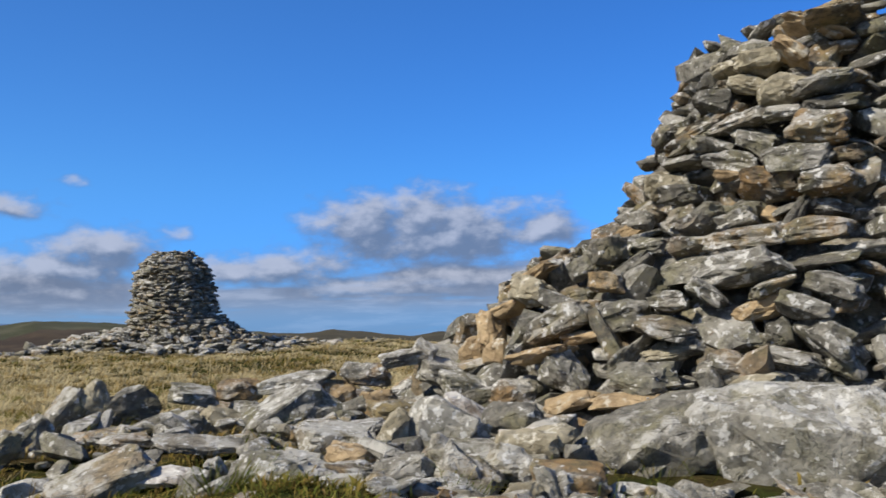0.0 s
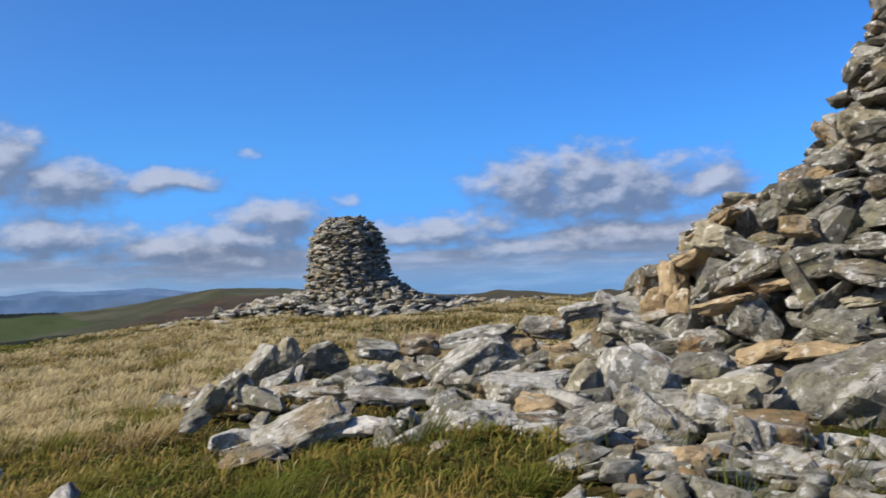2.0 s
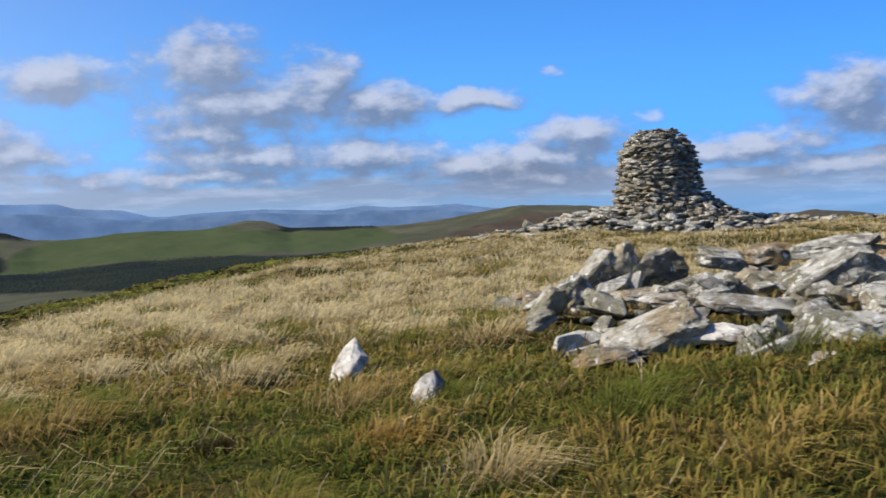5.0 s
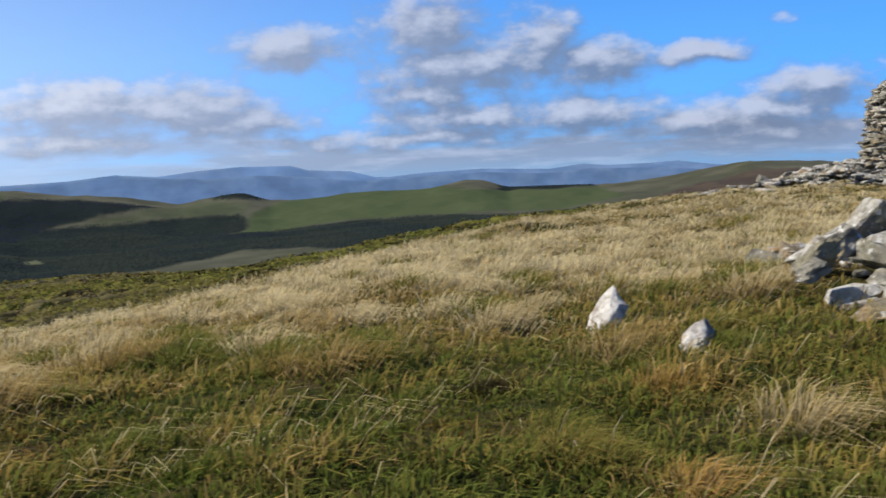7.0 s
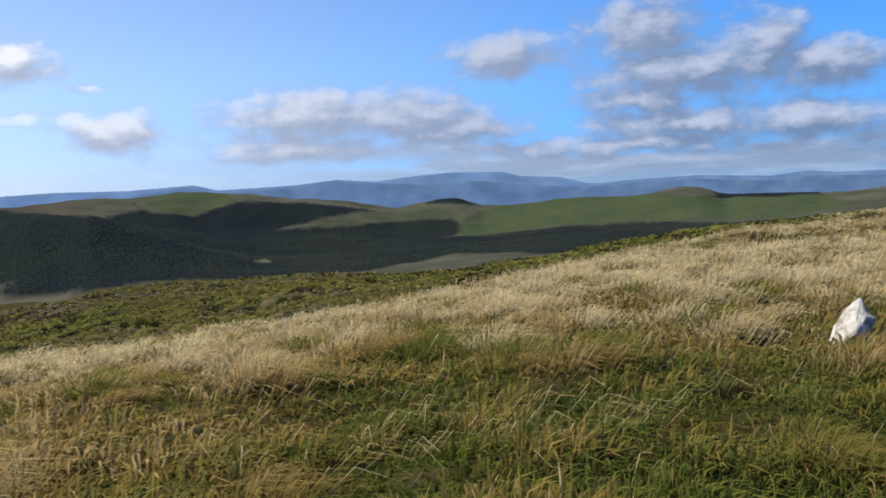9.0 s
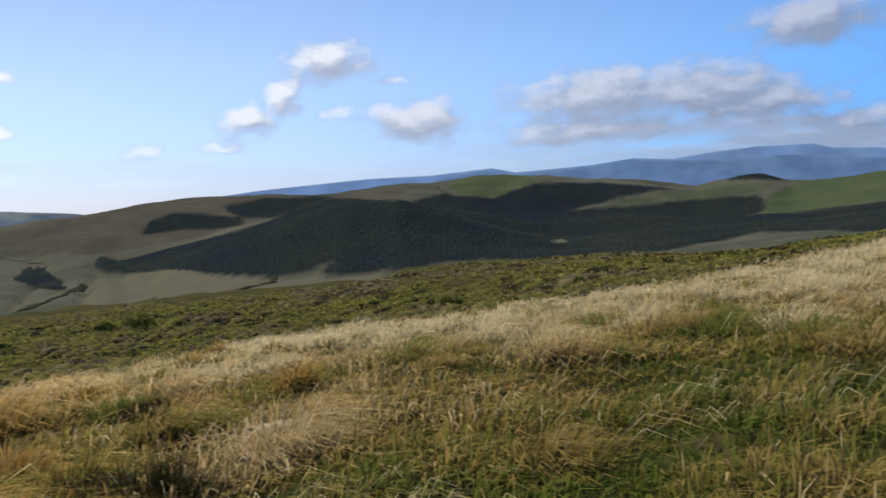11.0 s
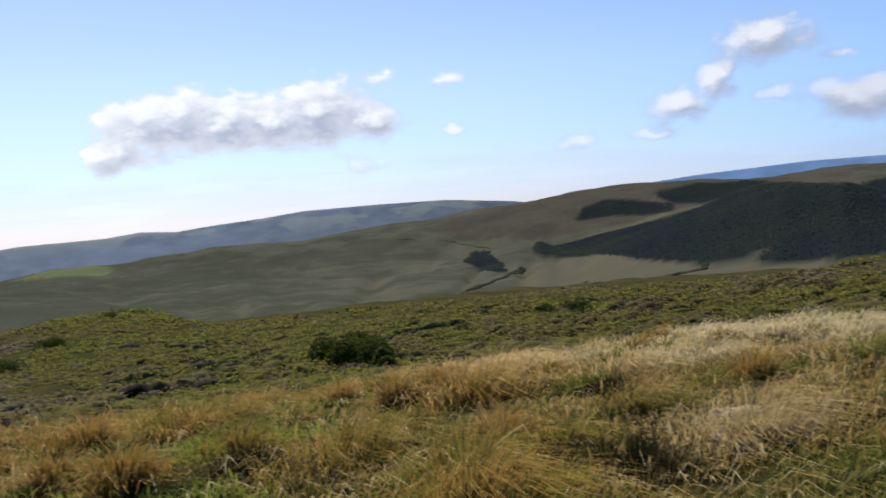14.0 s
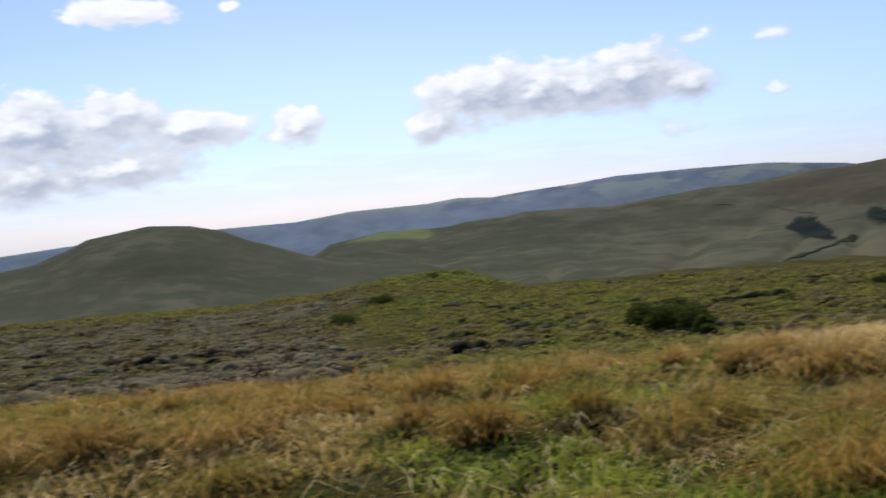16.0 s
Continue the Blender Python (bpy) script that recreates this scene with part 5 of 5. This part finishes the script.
def grow_tussocks():
    """Hand-high tussocks of arching, wind-swept grass: olive in the hollows, rust at the foot of the slope, bleached on the rise."""
    rnd = np.random.RandomState(15)
    count = 9000
    cdeg, cr = rnd.uniform(-122, 48, count), np.sqrt(rnd.uniform(1.75 ** 2, 31 ** 2, count))
    near = rnd.random_sample(count) < 0.20
    cr = np.where(near, np.sqrt(rnd.uniform(1.75 ** 2, 11.5 ** 2, count)), cr)
    cx, cy = cr * np.sin(np.radians(cdeg)), cr * np.cos(np.radians(cdeg))
    big, small, fate = patchy(cx, cy, 0.35, 13.0), patchy(cx, cy, 1.1, 19.0), rnd.uniform(-0.5, 0.5, count)
    west = soft(-cdeg, 62, 82)
    rise = soft(cr, 2.8, 7.5) * (1 - 0.9 * west) * (1 - 0.95 * np.exp(-((cdeg + 39) / 10) ** 2) * (1 - soft(cr, 6.0, 10.0)))
    fringe = soft(cr / along([(q[0], q[1]) for q in BORDER], cdeg), 0.62, 0.85)
    chance = np.clip(0.52 + 0.4 * rise + 0.4 * fringe + 0.9 * big + 0.5 * small, 0.06, 1.0) * (1 - 0.2 * soft(cdeg, -18, -8) * (1 - soft(cr, 4.0, 5.5)))
    chance *= 1 - 0.95 * np.exp(-(((cr - 7.6) / 3.0) ** 4 + (cdeg + 82) ** 2 / 30))
    chance *= 1 - 0.6 * west * (1 - fringe)
    stand = rnd.random_sample(count) < chance
    shade = 0.50 - 0.16 * west + 0.55 * rise + 0.35 * big * (1 - 0.6 * west) + (0.75 - 0.45 * west) * fate
    shade = shade + 0.18 * np.exp(-((cdeg + 15) / 10) ** 2) * (1 - soft(cr, 3.5, 6.0))
    east = soft(cdeg, -6, 4) * (1 - soft(cr, 3.7, 5.2))
    shade = shade * (1 - 0.65 * east) + 0.05 * east
    shade = np.where((rnd.random_sample(count) < 0.12 + 0.3 * (1 - rise)), 0.1 + 0.2 * fate, shade)
    high = (0.17 + 0.13 * fate + 0.07 * big) * (1 - 0.3 * soft(cr, 9, 18)) * (1 + 0.4 * west) * (0.65 + 0.35 * soft(cr, 1.8, 3.2))
    girth = (0.10 + 0.09 * (fate + 0.5)) * (1 + 0.02 * cr) * (1 + 0.2 * west)
    close = 1 - soft(cr, 2.4, 4.4)
    stand &= rnd.random_sample(count) > close * (0.2 + 0.5 * soft(cdeg, -52, -40))
    shade = shade - 0.22 * close * (rnd.random_sample(count) < 0.7) - 0.04 * soft(-cdeg, 55, 70) - 0.26 * soft(cdeg, -50, -42) * (1 - soft(cr, 3.2, 5.6))
    shade = np.maximum(shade, (0.25 + 0.3 * fate) * west * close)
    # none over the dark heather, and three that stand out by the white rocks
    stand &= (np.hypot(cx + 2.35, cy - 0.95) > 0.42) & (np.hypot(cx + 1.95, cy - 0.8) > 0.3)
    for i, spot in enumerate(((-0.13, 2.5, 0.72, 0.2), (-0.36, 2.1, 0.5, 0.13), (-0.45, 2.85, 0.42, 0.13))):
        cx[i], cy[i], shade[i], high[i] = spot
        cr[i], girth[i], stand[i] = math.hypot(cx[i], cy[i]) + 1.4, 0.13, True
    each = np.where(stand, np.clip(2300 / (cr + 0.6) ** 1.35, 52, 620), 0).astype(int)
    own = np.repeat(np.arange(count), each)
    k = len(own)
    turn, out = rnd.uniform(0, 2 * np.pi, k), np.abs(rnd.normal(0, 0.62, k))
    x, y = cx[own] + np.cos(turn) * out * girth[own], cy[own] + np.sin(turn) * out * girth[own]
    keep = on_turf(x, y, rnd)
    x, y, own, out, turn = (v[keep] for v in (x, y, own, out, turn))
    k, r = len(x), np.hypot(x, y)
    stray = rnd.random_sample(k) < 0.007
    tone = np.where(stray, 1.0, np.clip(shade[own] + rnd.normal(0, 0.1, k), 0, 1))
    tall = high[own] * rnd.uniform(0.6, 1.2, k) * np.exp(-0.3 * out * out) * np.where(stray, 1.3, 1.0)
    wide = (0.0010 + 0.00078 * r) * rnd.uniform(0.7, 1.4, k)
    lean = np.clip(rnd.normal(0.85, 0.22, k) + 0.2 * out, 0.2, 1.4)
    tall, heading = np.clip(tall, 0.05, 0.42), swept(turn, rnd, 1.0, 0.4)
    rust = (soft(-cdeg, 55, 80) > rnd.uniform(0.1, 0.9, count))[own]
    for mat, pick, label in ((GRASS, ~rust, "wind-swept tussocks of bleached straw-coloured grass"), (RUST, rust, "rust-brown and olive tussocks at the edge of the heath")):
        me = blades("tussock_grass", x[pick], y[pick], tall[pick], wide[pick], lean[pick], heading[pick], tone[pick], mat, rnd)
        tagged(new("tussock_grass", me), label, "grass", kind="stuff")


def grow_clumps():
    """Stiff rust-brown clumps that stand singly above the short turf in the west."""
    rnd = np.random.RandomState(45)
    placed = []
    while len(placed) < 46:
        deg, r = rnd.uniform(-118, -58), math.sqrt(rnd.uniform(2.9 ** 2, 8.6 ** 2))
        spot = (r * math.sin(radians(deg)), r * math.cos(radians(deg)))
        if min((math.hypot(spot[0] - a, spot[1] - b) for a, b in placed), default=9) < 0.42 or math.hypot(spot[0] + 2.5, spot[1] - 1.2) < 0.55:
            continue
        placed.append(spot)
        k = int(np.clip(1500 / r, 230, 620))
        girth, high, tone = rnd.uniform(0.08, 0.15), rnd.uniform(0.15, 0.25), rnd.uniform(0.2, 0.5)
        turn, out = rnd.uniform(0, 2 * np.pi, k), np.abs(rnd.normal(0, 0.55, k))
        me = blades("tussock", spot[0] + np.cos(turn) * out * girth, spot[1] + np.sin(turn) * out * girth, high * rnd.uniform(0.6, 1.15, k) * np.exp(-0.3 * out * out),
                    (0.0012 + 0.0008 * r) * rnd.uniform(0.7, 1.4, k), np.clip(rnd.normal(0.5, 0.2, k) + 0.35 * out, 0.1, 1.3), swept(turn, rnd, 1.6, 0.4),
                    np.clip(tone + rnd.normal(0, 0.1, k), 0, 1), RUST, rnd)
        tagged(new("tussock", me), "stiff rust-brown grass tussock in short turf", "tussock", "rust-brown tussocks")


def grow_stalks():
    """Single bleached stalks bent over by the wind."""
    rnd = np.random.RandomState(35)
    k = 5200
    deg, r = 12 - 132 * rnd.random_sample(k) ** 0.75, 1.6 * (7.5 / 1.6) ** rnd.random_sample(k)
    x, y = r * np.sin(np.radians(deg)), r * np.cos(np.radians(deg))
    keep = on_turf(x, y, rnd) & (patchy(x, y, 0.9, 23.0) > rnd.uniform(-0.3, 0.4, k))
    x, y, r = x[keep], y[keep], r[keep]
    k = len(x)
    me = blades("grass_stalks", x, y, rnd.uniform(0.10, 0.22, k), (0.0014 + 0.00045 * r) * rnd.uniform(0.7, 1.3, k), np.clip(rnd.normal(1.2, 0.2, k), 0.6, 1.6),
                WIND + rnd.normal(0, 0.6, k), np.clip(rnd.normal(0.95, 0.08, k), 0, 1), GRASS, rnd)
    tagged(new("grass_stalks", me), "single bleached grass stalks bent by the wind", "grass", kind="stuff")


def grow_heath():
    """Low cushions of heather and bilberry, close-set, the dark of the gaps between them painted on their skirts."""
    rnd = np.random.RandomState(6)
    count = 15000
    cdeg = rnd.uniform(-121, -6, count)
    rb, rh = along([(q[0], q[1]) for q in BORDER], cdeg), along([(q[0], q[1]) for q in HEATH], cdeg)
    cr = rb * 0.98 * (1.12 * rh / rb) ** (rnd.random_sample(count) ** 0.75)
    cx, cy = cr * np.sin(np.radians(cdeg)), cr * np.cos(np.radians(cdeg))
    big, mid, small, fate = patchy(cx, cy, 0.05, 4.0), patchy(cx, cy, 0.18, 21.0), patchy(cx, cy, 0.6, 11.0), rnd.uniform(-0.5, 0.5, count)
    stand = small > rnd.uniform(-0.75, -0.05, count)
    girth = (0.14 + 0.16 * (fate + 0.5) ** 2 + 0.0035 * cr) * (1 + 0.35 * np.clip(mid, -0.6, 1.0))
    high = girth * (0.52 + 0.25 * fate + 0.35 * np.clip(mid, -0.5, 0.8)) * (1 - 0.6 * soft(cdeg, -42, -28)) * (1 - 0.55 * soft(cr, 26, 50))
    mound = np.exp(-((cx + 60) ** 2 + (cy + 1) ** 2) / 500)
    silver = soft(-cdeg, 96, 101) * (1 - soft(cr, 60, 75))
    dark = rnd.random_sample(count) < 0.07 + 0.28 * soft(mid, 0.08, 0.45) - 0.2 * mound + 0.16 * silver
    tone = 0.3 + 0.6 * big + 0.35 * small + 0.4 * fate + 0.55 * silver - 0.35 * mound
    tone = np.where(dark, tone + 0.25, tone)
    # each cushion a rounded dome of two rings, a little lumpy
    pick = np.nonzero(stand)[0]
    k = len(pick)
    spin = rnd.uniform(0, 2 * np.pi, k)[:, None] + np.linspace(0, 2 * np.pi, 8)[None, :-1]
    points, tips = [], []
    # tip falls to the root colour at the skirt, painting shade between cushions
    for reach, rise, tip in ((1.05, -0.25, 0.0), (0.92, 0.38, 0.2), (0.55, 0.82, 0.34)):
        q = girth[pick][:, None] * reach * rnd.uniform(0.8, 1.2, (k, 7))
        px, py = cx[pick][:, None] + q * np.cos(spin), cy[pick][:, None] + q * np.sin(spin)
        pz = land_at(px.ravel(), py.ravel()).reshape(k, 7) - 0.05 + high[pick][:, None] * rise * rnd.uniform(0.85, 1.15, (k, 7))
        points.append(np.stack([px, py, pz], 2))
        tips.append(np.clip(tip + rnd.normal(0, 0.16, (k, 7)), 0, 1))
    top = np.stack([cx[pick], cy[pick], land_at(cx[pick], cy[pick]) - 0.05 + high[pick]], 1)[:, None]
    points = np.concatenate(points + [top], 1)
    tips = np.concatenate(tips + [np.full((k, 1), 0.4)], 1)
    i = np.arange(7)
    j = (i + 1) % 7
    ring = np.concatenate([np.stack([o + i, o + j, o + 7 + j], 1) for o in (0, 7)] + [np.stack([o + i, o + 7 + j, o + 7 + i], 1) for o in (0, 7)]
                          + [np.stack([14 + i, 14 + j, np.full(7, 21)], 1)])
    shades = np.clip(tone[pick][:, None] + rnd.normal(0, 0.07, (k, 22)), 0, 1)
    # and loose sprigs over it
    own = np.repeat(pick, np.clip(34 * (14 / cr[pick]) ** 0.6, 10, 44).astype(int))
    m = len(own)
    v = rnd.normal(0, 1, (m, 3))
    v /= np.linalg.norm(v, axis=1)[:, None]
    v[:, 2] = np.abs(v[:, 2])
    x, y = cx[own] + v[:, 0] * girth[own] * 0.95, cy[own] + v[:, 1] * girth[own] * 0.95
    lift = land_at(x, y) - 0.06 + v[:, 2] * high[own]
    leaf = (0.03 + 0.0028 * cr[own]) * rnd.uniform(0.6, 1.4, m)
    heading, bent = np.arctan2(v[:, 0], v[:, 1]), np.clip(rnd.normal(0.8, 0.3, m), 0, 1.2)
    shade = np.clip(tone[own] + rnd.normal(0, 0.12, m), 0, 1)
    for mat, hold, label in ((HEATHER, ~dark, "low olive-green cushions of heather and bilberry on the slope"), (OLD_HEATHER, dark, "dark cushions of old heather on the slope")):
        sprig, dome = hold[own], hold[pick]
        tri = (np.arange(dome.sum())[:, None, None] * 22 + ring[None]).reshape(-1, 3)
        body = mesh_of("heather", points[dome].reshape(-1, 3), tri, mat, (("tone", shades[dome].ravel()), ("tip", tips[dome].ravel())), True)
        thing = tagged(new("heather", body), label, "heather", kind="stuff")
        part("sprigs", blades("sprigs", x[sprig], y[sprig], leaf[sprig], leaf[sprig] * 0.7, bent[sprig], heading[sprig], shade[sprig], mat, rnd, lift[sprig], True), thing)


def shrub(x, y, wide, deep, tall, count, seed, label):
    """A low bush: leaves all over a few rounded lobes, their tops painted paler as if sunlit."""
    rnd = np.random.RandomState(seed)
    lobes = max(3, int(wide * 3.4))
    lx, ly, ls = rnd.uniform(-0.36, 0.36, lobes) * wide, rnd.uniform(-0.3, 0.3, lobes) * deep, rnd.uniform(0.5, 1.0, lobes)
    pick = rnd.randint(0, lobes, count)
    v = rnd.normal(0, 1, (count, 3))
    v /= np.linalg.norm(v, axis=1)[:, None]
    v[:, 2] = np.abs(v[:, 2])
    s = ls[pick] * rnd.uniform(0.75, 1.0, count)
    px, py = lx[pick] + v[:, 0] * deep * 0.24 * s, ly[pick] + v[:, 1] * deep * 0.24 * s
    ground = land_at(np.array([float(x)]), np.array([float(y)]))[0]
    lift = v[:, 2] * tall * 0.8 * s
    leaf = (0.035 + 0.03 * tall) * rnd.uniform(0.6, 1.4, count)
    # tone rises with height on the lobe: sunlit crowns put into leaf colour
    me = blades("shrub", px, py, leaf, leaf * 0.8, np.clip(rnd.normal(0.5, 0.3, count), 0, 1), np.arctan2(v[:, 0], v[:, 1]),
                np.clip(rnd.normal(0.1, 0.2, count) + 0.6 * v[:, 2], 0, 1), SHRUB, rnd, lift, True)
    ob = tagged(new("shrub", me), label, "shrub")
    ob.location = (x, y, ground)


grow_turf()
grow_behind()
grow_tussocks()
grow_clumps()
grow_stalks()
grow_heath()
shrub(-17.4, 3.45, 3.0, 1.7, 0.78, 10000, 1, "broad dark green shrub on the heath slope")
shrub(-15.6, 3.6, 1.1, 1.0, 0.68, 5000, 2, "rounded dark green shrub beside a broader one")
shrub(-10.0, -0.64, 0.4, 0.35, 0.2, 500, 3, "small dark bush at the edge of the grass")
shrub(-16.3, -0.88, 0.5, 0.45, 0.36, 900, 8, "small dark bush at the foot of the slope")
shrub(-46.0, -4.6, 3.2, 1.6, 0.7, 2600, 9, "row of dark green bushes on the mound")
shrub(-38.6, -5.4, 2.2, 1.4, 0.55, 1800, 10, "dark green bush on the mound's flank")
shrub(-27.4, 1.7, 1.2, 0.9, 0.4, 1200, 11, "low dark bush on the heath")
shrub(-34.1, 16.0, 1.8, 1.2, 0.5, 1500, 12, "dark bush at the edge of the heath")
shrub(-23.5, 28.3, 1.4, 0.9, 0.45, 1200, 13, "low dark bush on the heath")
shrub(-23.3, 21.8, 1.9, 1.0, 0.4, 1400, 14, "low dark bush on the heath")
shrub(-35.0, 15.0, 2.4, 1.0, 0.35, 1400, 15, "low dark bush on the heath")
shrub(-11.4, 13.6, 0.7, 0.6, 0.32, 700, 4, "dark bush on the heath")
shrub(-13.5, 10.6, 0.8, 0.7, 0.3, 700, 5, "dark bush on the heath")
shrub(-66, -2.5, 1.6, 1.2, 0.7, 900, 7, "dark bush on top of the mound")


def grow_heather_tufts():
    """Dark tufts of old heather standing in the grass, some added for the shade beside tussocks: place, width, height.
    """
    rnd = np.random.RandomState(31)
    spots = np.array([(-2.42, 1.0, 0.52, 0.21), (-2.6, 0.82, 0.36, 0.17), (-3.19, 0.04, 0.3, 0.19), (-3.24, -0.59, 0.28, 0.14),
                      (-2.95, 0.4, 0.34, 0.16), (-3.1, 2.39, 0.36, 0.12), (-0.95, 3.05, 0.36, 0.10), (-4.4, 0.9, 0.34, 0.18), (-2.3, 1.75, 0.32, 0.1), (-3.7, 1.6, 0.3, 0.15), (-4.9, -0.9, 0.34, 0.16)])
    # and smaller ones strewn through the turf in the west, their dark colour also supplying tussock shadow
    deg, far = rnd.uniform(-118, -66, 64), np.sqrt(rnd.uniform(2.0 ** 2, 7.6 ** 2, 64))
    strewn = np.stack([far * np.sin(np.radians(deg)), far * np.cos(np.radians(deg)), rnd.uniform(0.14, 0.34, 64), rnd.uniform(0.10, 0.17, 64)], 1)
    own = np.concatenate([np.repeat(np.arange(len(spots)), 1000), np.repeat(len(spots) + np.arange(64), 420)])
    spots = np.concatenate([spots, strewn])
    k = len(own)
    turn, out = rnd.uniform(0, 2 * np.pi, k), np.abs(rnd.normal(0, 0.5, k))
    x, y = spots[own, 0] + np.cos(turn) * out * spots[own, 2] / 2, spots[own, 1] + np.sin(turn) * out * spots[own, 2] / 2
    high = 0.75 * spots[own, 3] * rnd.uniform(0.4, 1.1, k) * np.exp(-0.5 * out * out)
    me = blades("heather_tufts", x, y, high, 0.0042 * rnd.uniform(0.7, 1.4, k), np.clip(0.5 + 0.3 * out + rnd.normal(0, 0.3, k), 0, 1.3), swept(turn, rnd, 1.2),
                np.clip(rnd.normal(0.4, 0.3, k), 0, 1), OLD_HEATHER, rnd)
    tagged(new("heather_tufts", me), "dark tufts of old heather in the grass, some painted in for tussock shade", "heather", kind="stuff")


grow_heather_tufts()


def plant_forest():
    """Conifers on the hills across the valley."""
    rnd = np.random.RandomState(8)
    k = 260000
    b, r = rnd.uniform(-72, -5, k), rnd.uniform(760, 2720, k)
    x, y = r * np.sin(np.radians(b)), r * np.cos(np.radians(b))
    z = land_at(x, y)
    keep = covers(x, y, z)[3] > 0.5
    # close-set trees in the small clumps on the moor
    b2, r2 = rnd.uniform(-72, -58, 60000), rnd.uniform(900, 2700, 60000)
    x2, y2 = r2 * np.sin(np.radians(b2)), r2 * np.cos(np.radians(b2))
    more = covers(x2, y2, land_at(x2, y2))[3] > 0.5
    x, y, b = np.concatenate([x2[more], x[keep]]), np.concatenate([y2[more], y[keep]]), np.concatenate([b2[more], b[keep]])
    z, keep = land_at(x, y), np.ones(len(x), bool)
    x, y, z, b = x[keep][:60000], y[keep][:60000], z[keep][:60000], b[keep][:60000]
    k = len(x)
    thick = 1 + 0.2 * soft(-b, 63, 68)
    # spruce on the near hill, lighter larch in the valley; the glen's blue-black is cloud shadow and haze painted in
    e = np.degrees(np.arctan2(z - EYE, np.hypot(x, y)))
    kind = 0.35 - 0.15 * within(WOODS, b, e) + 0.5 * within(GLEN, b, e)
    x, y = x + rnd.normal(0, 3, k), y + rnd.normal(0, 3, k)
    z = land_at(x, y)
    tall, wide = rnd.uniform(0.8, 2.6, k) * thick, rnd.uniform(4.0, 7.0, k) * thick
    a = np.linspace(0, 2 * np.pi, 4)[:-1]
    turn = rnd.uniform(0, 2 * np.pi, k)[:, None] + a[None]
    ring = np.stack([np.cos(turn), np.sin(turn), np.zeros_like(turn)], 2)
    skirt = np.stack([x, y, z - 1], 1)[:, None] + ring * (wide / 2)[:, None, None]
    top = np.stack([x, y, z + tall], 1)[:, None]
    points = np.concatenate([skirt, top], 1).reshape(-1, 3)
    i = np.arange(3)
    faces = (np.arange(k)[:, None, None] * 4 + np.stack([i, (i + 1) % 3, np.full(3, 3)], 1)[None]).reshape(-1, 3)
    me = mesh_of("conifer_forest", points, faces, NEEDLES, (("tone", np.repeat(np.clip(kind + 0.6 * patchy(x, y, 0.005, 2.0) + rnd.normal(0, 0.12, k), 0, 1), 4)), ("tip", np.tile([0, 0, 0, 1.0], k))), True)
    tagged(new("conifer_forest", me), "dark conifer plantations across the valley", "forest", kind="stuff")


plant_forest()
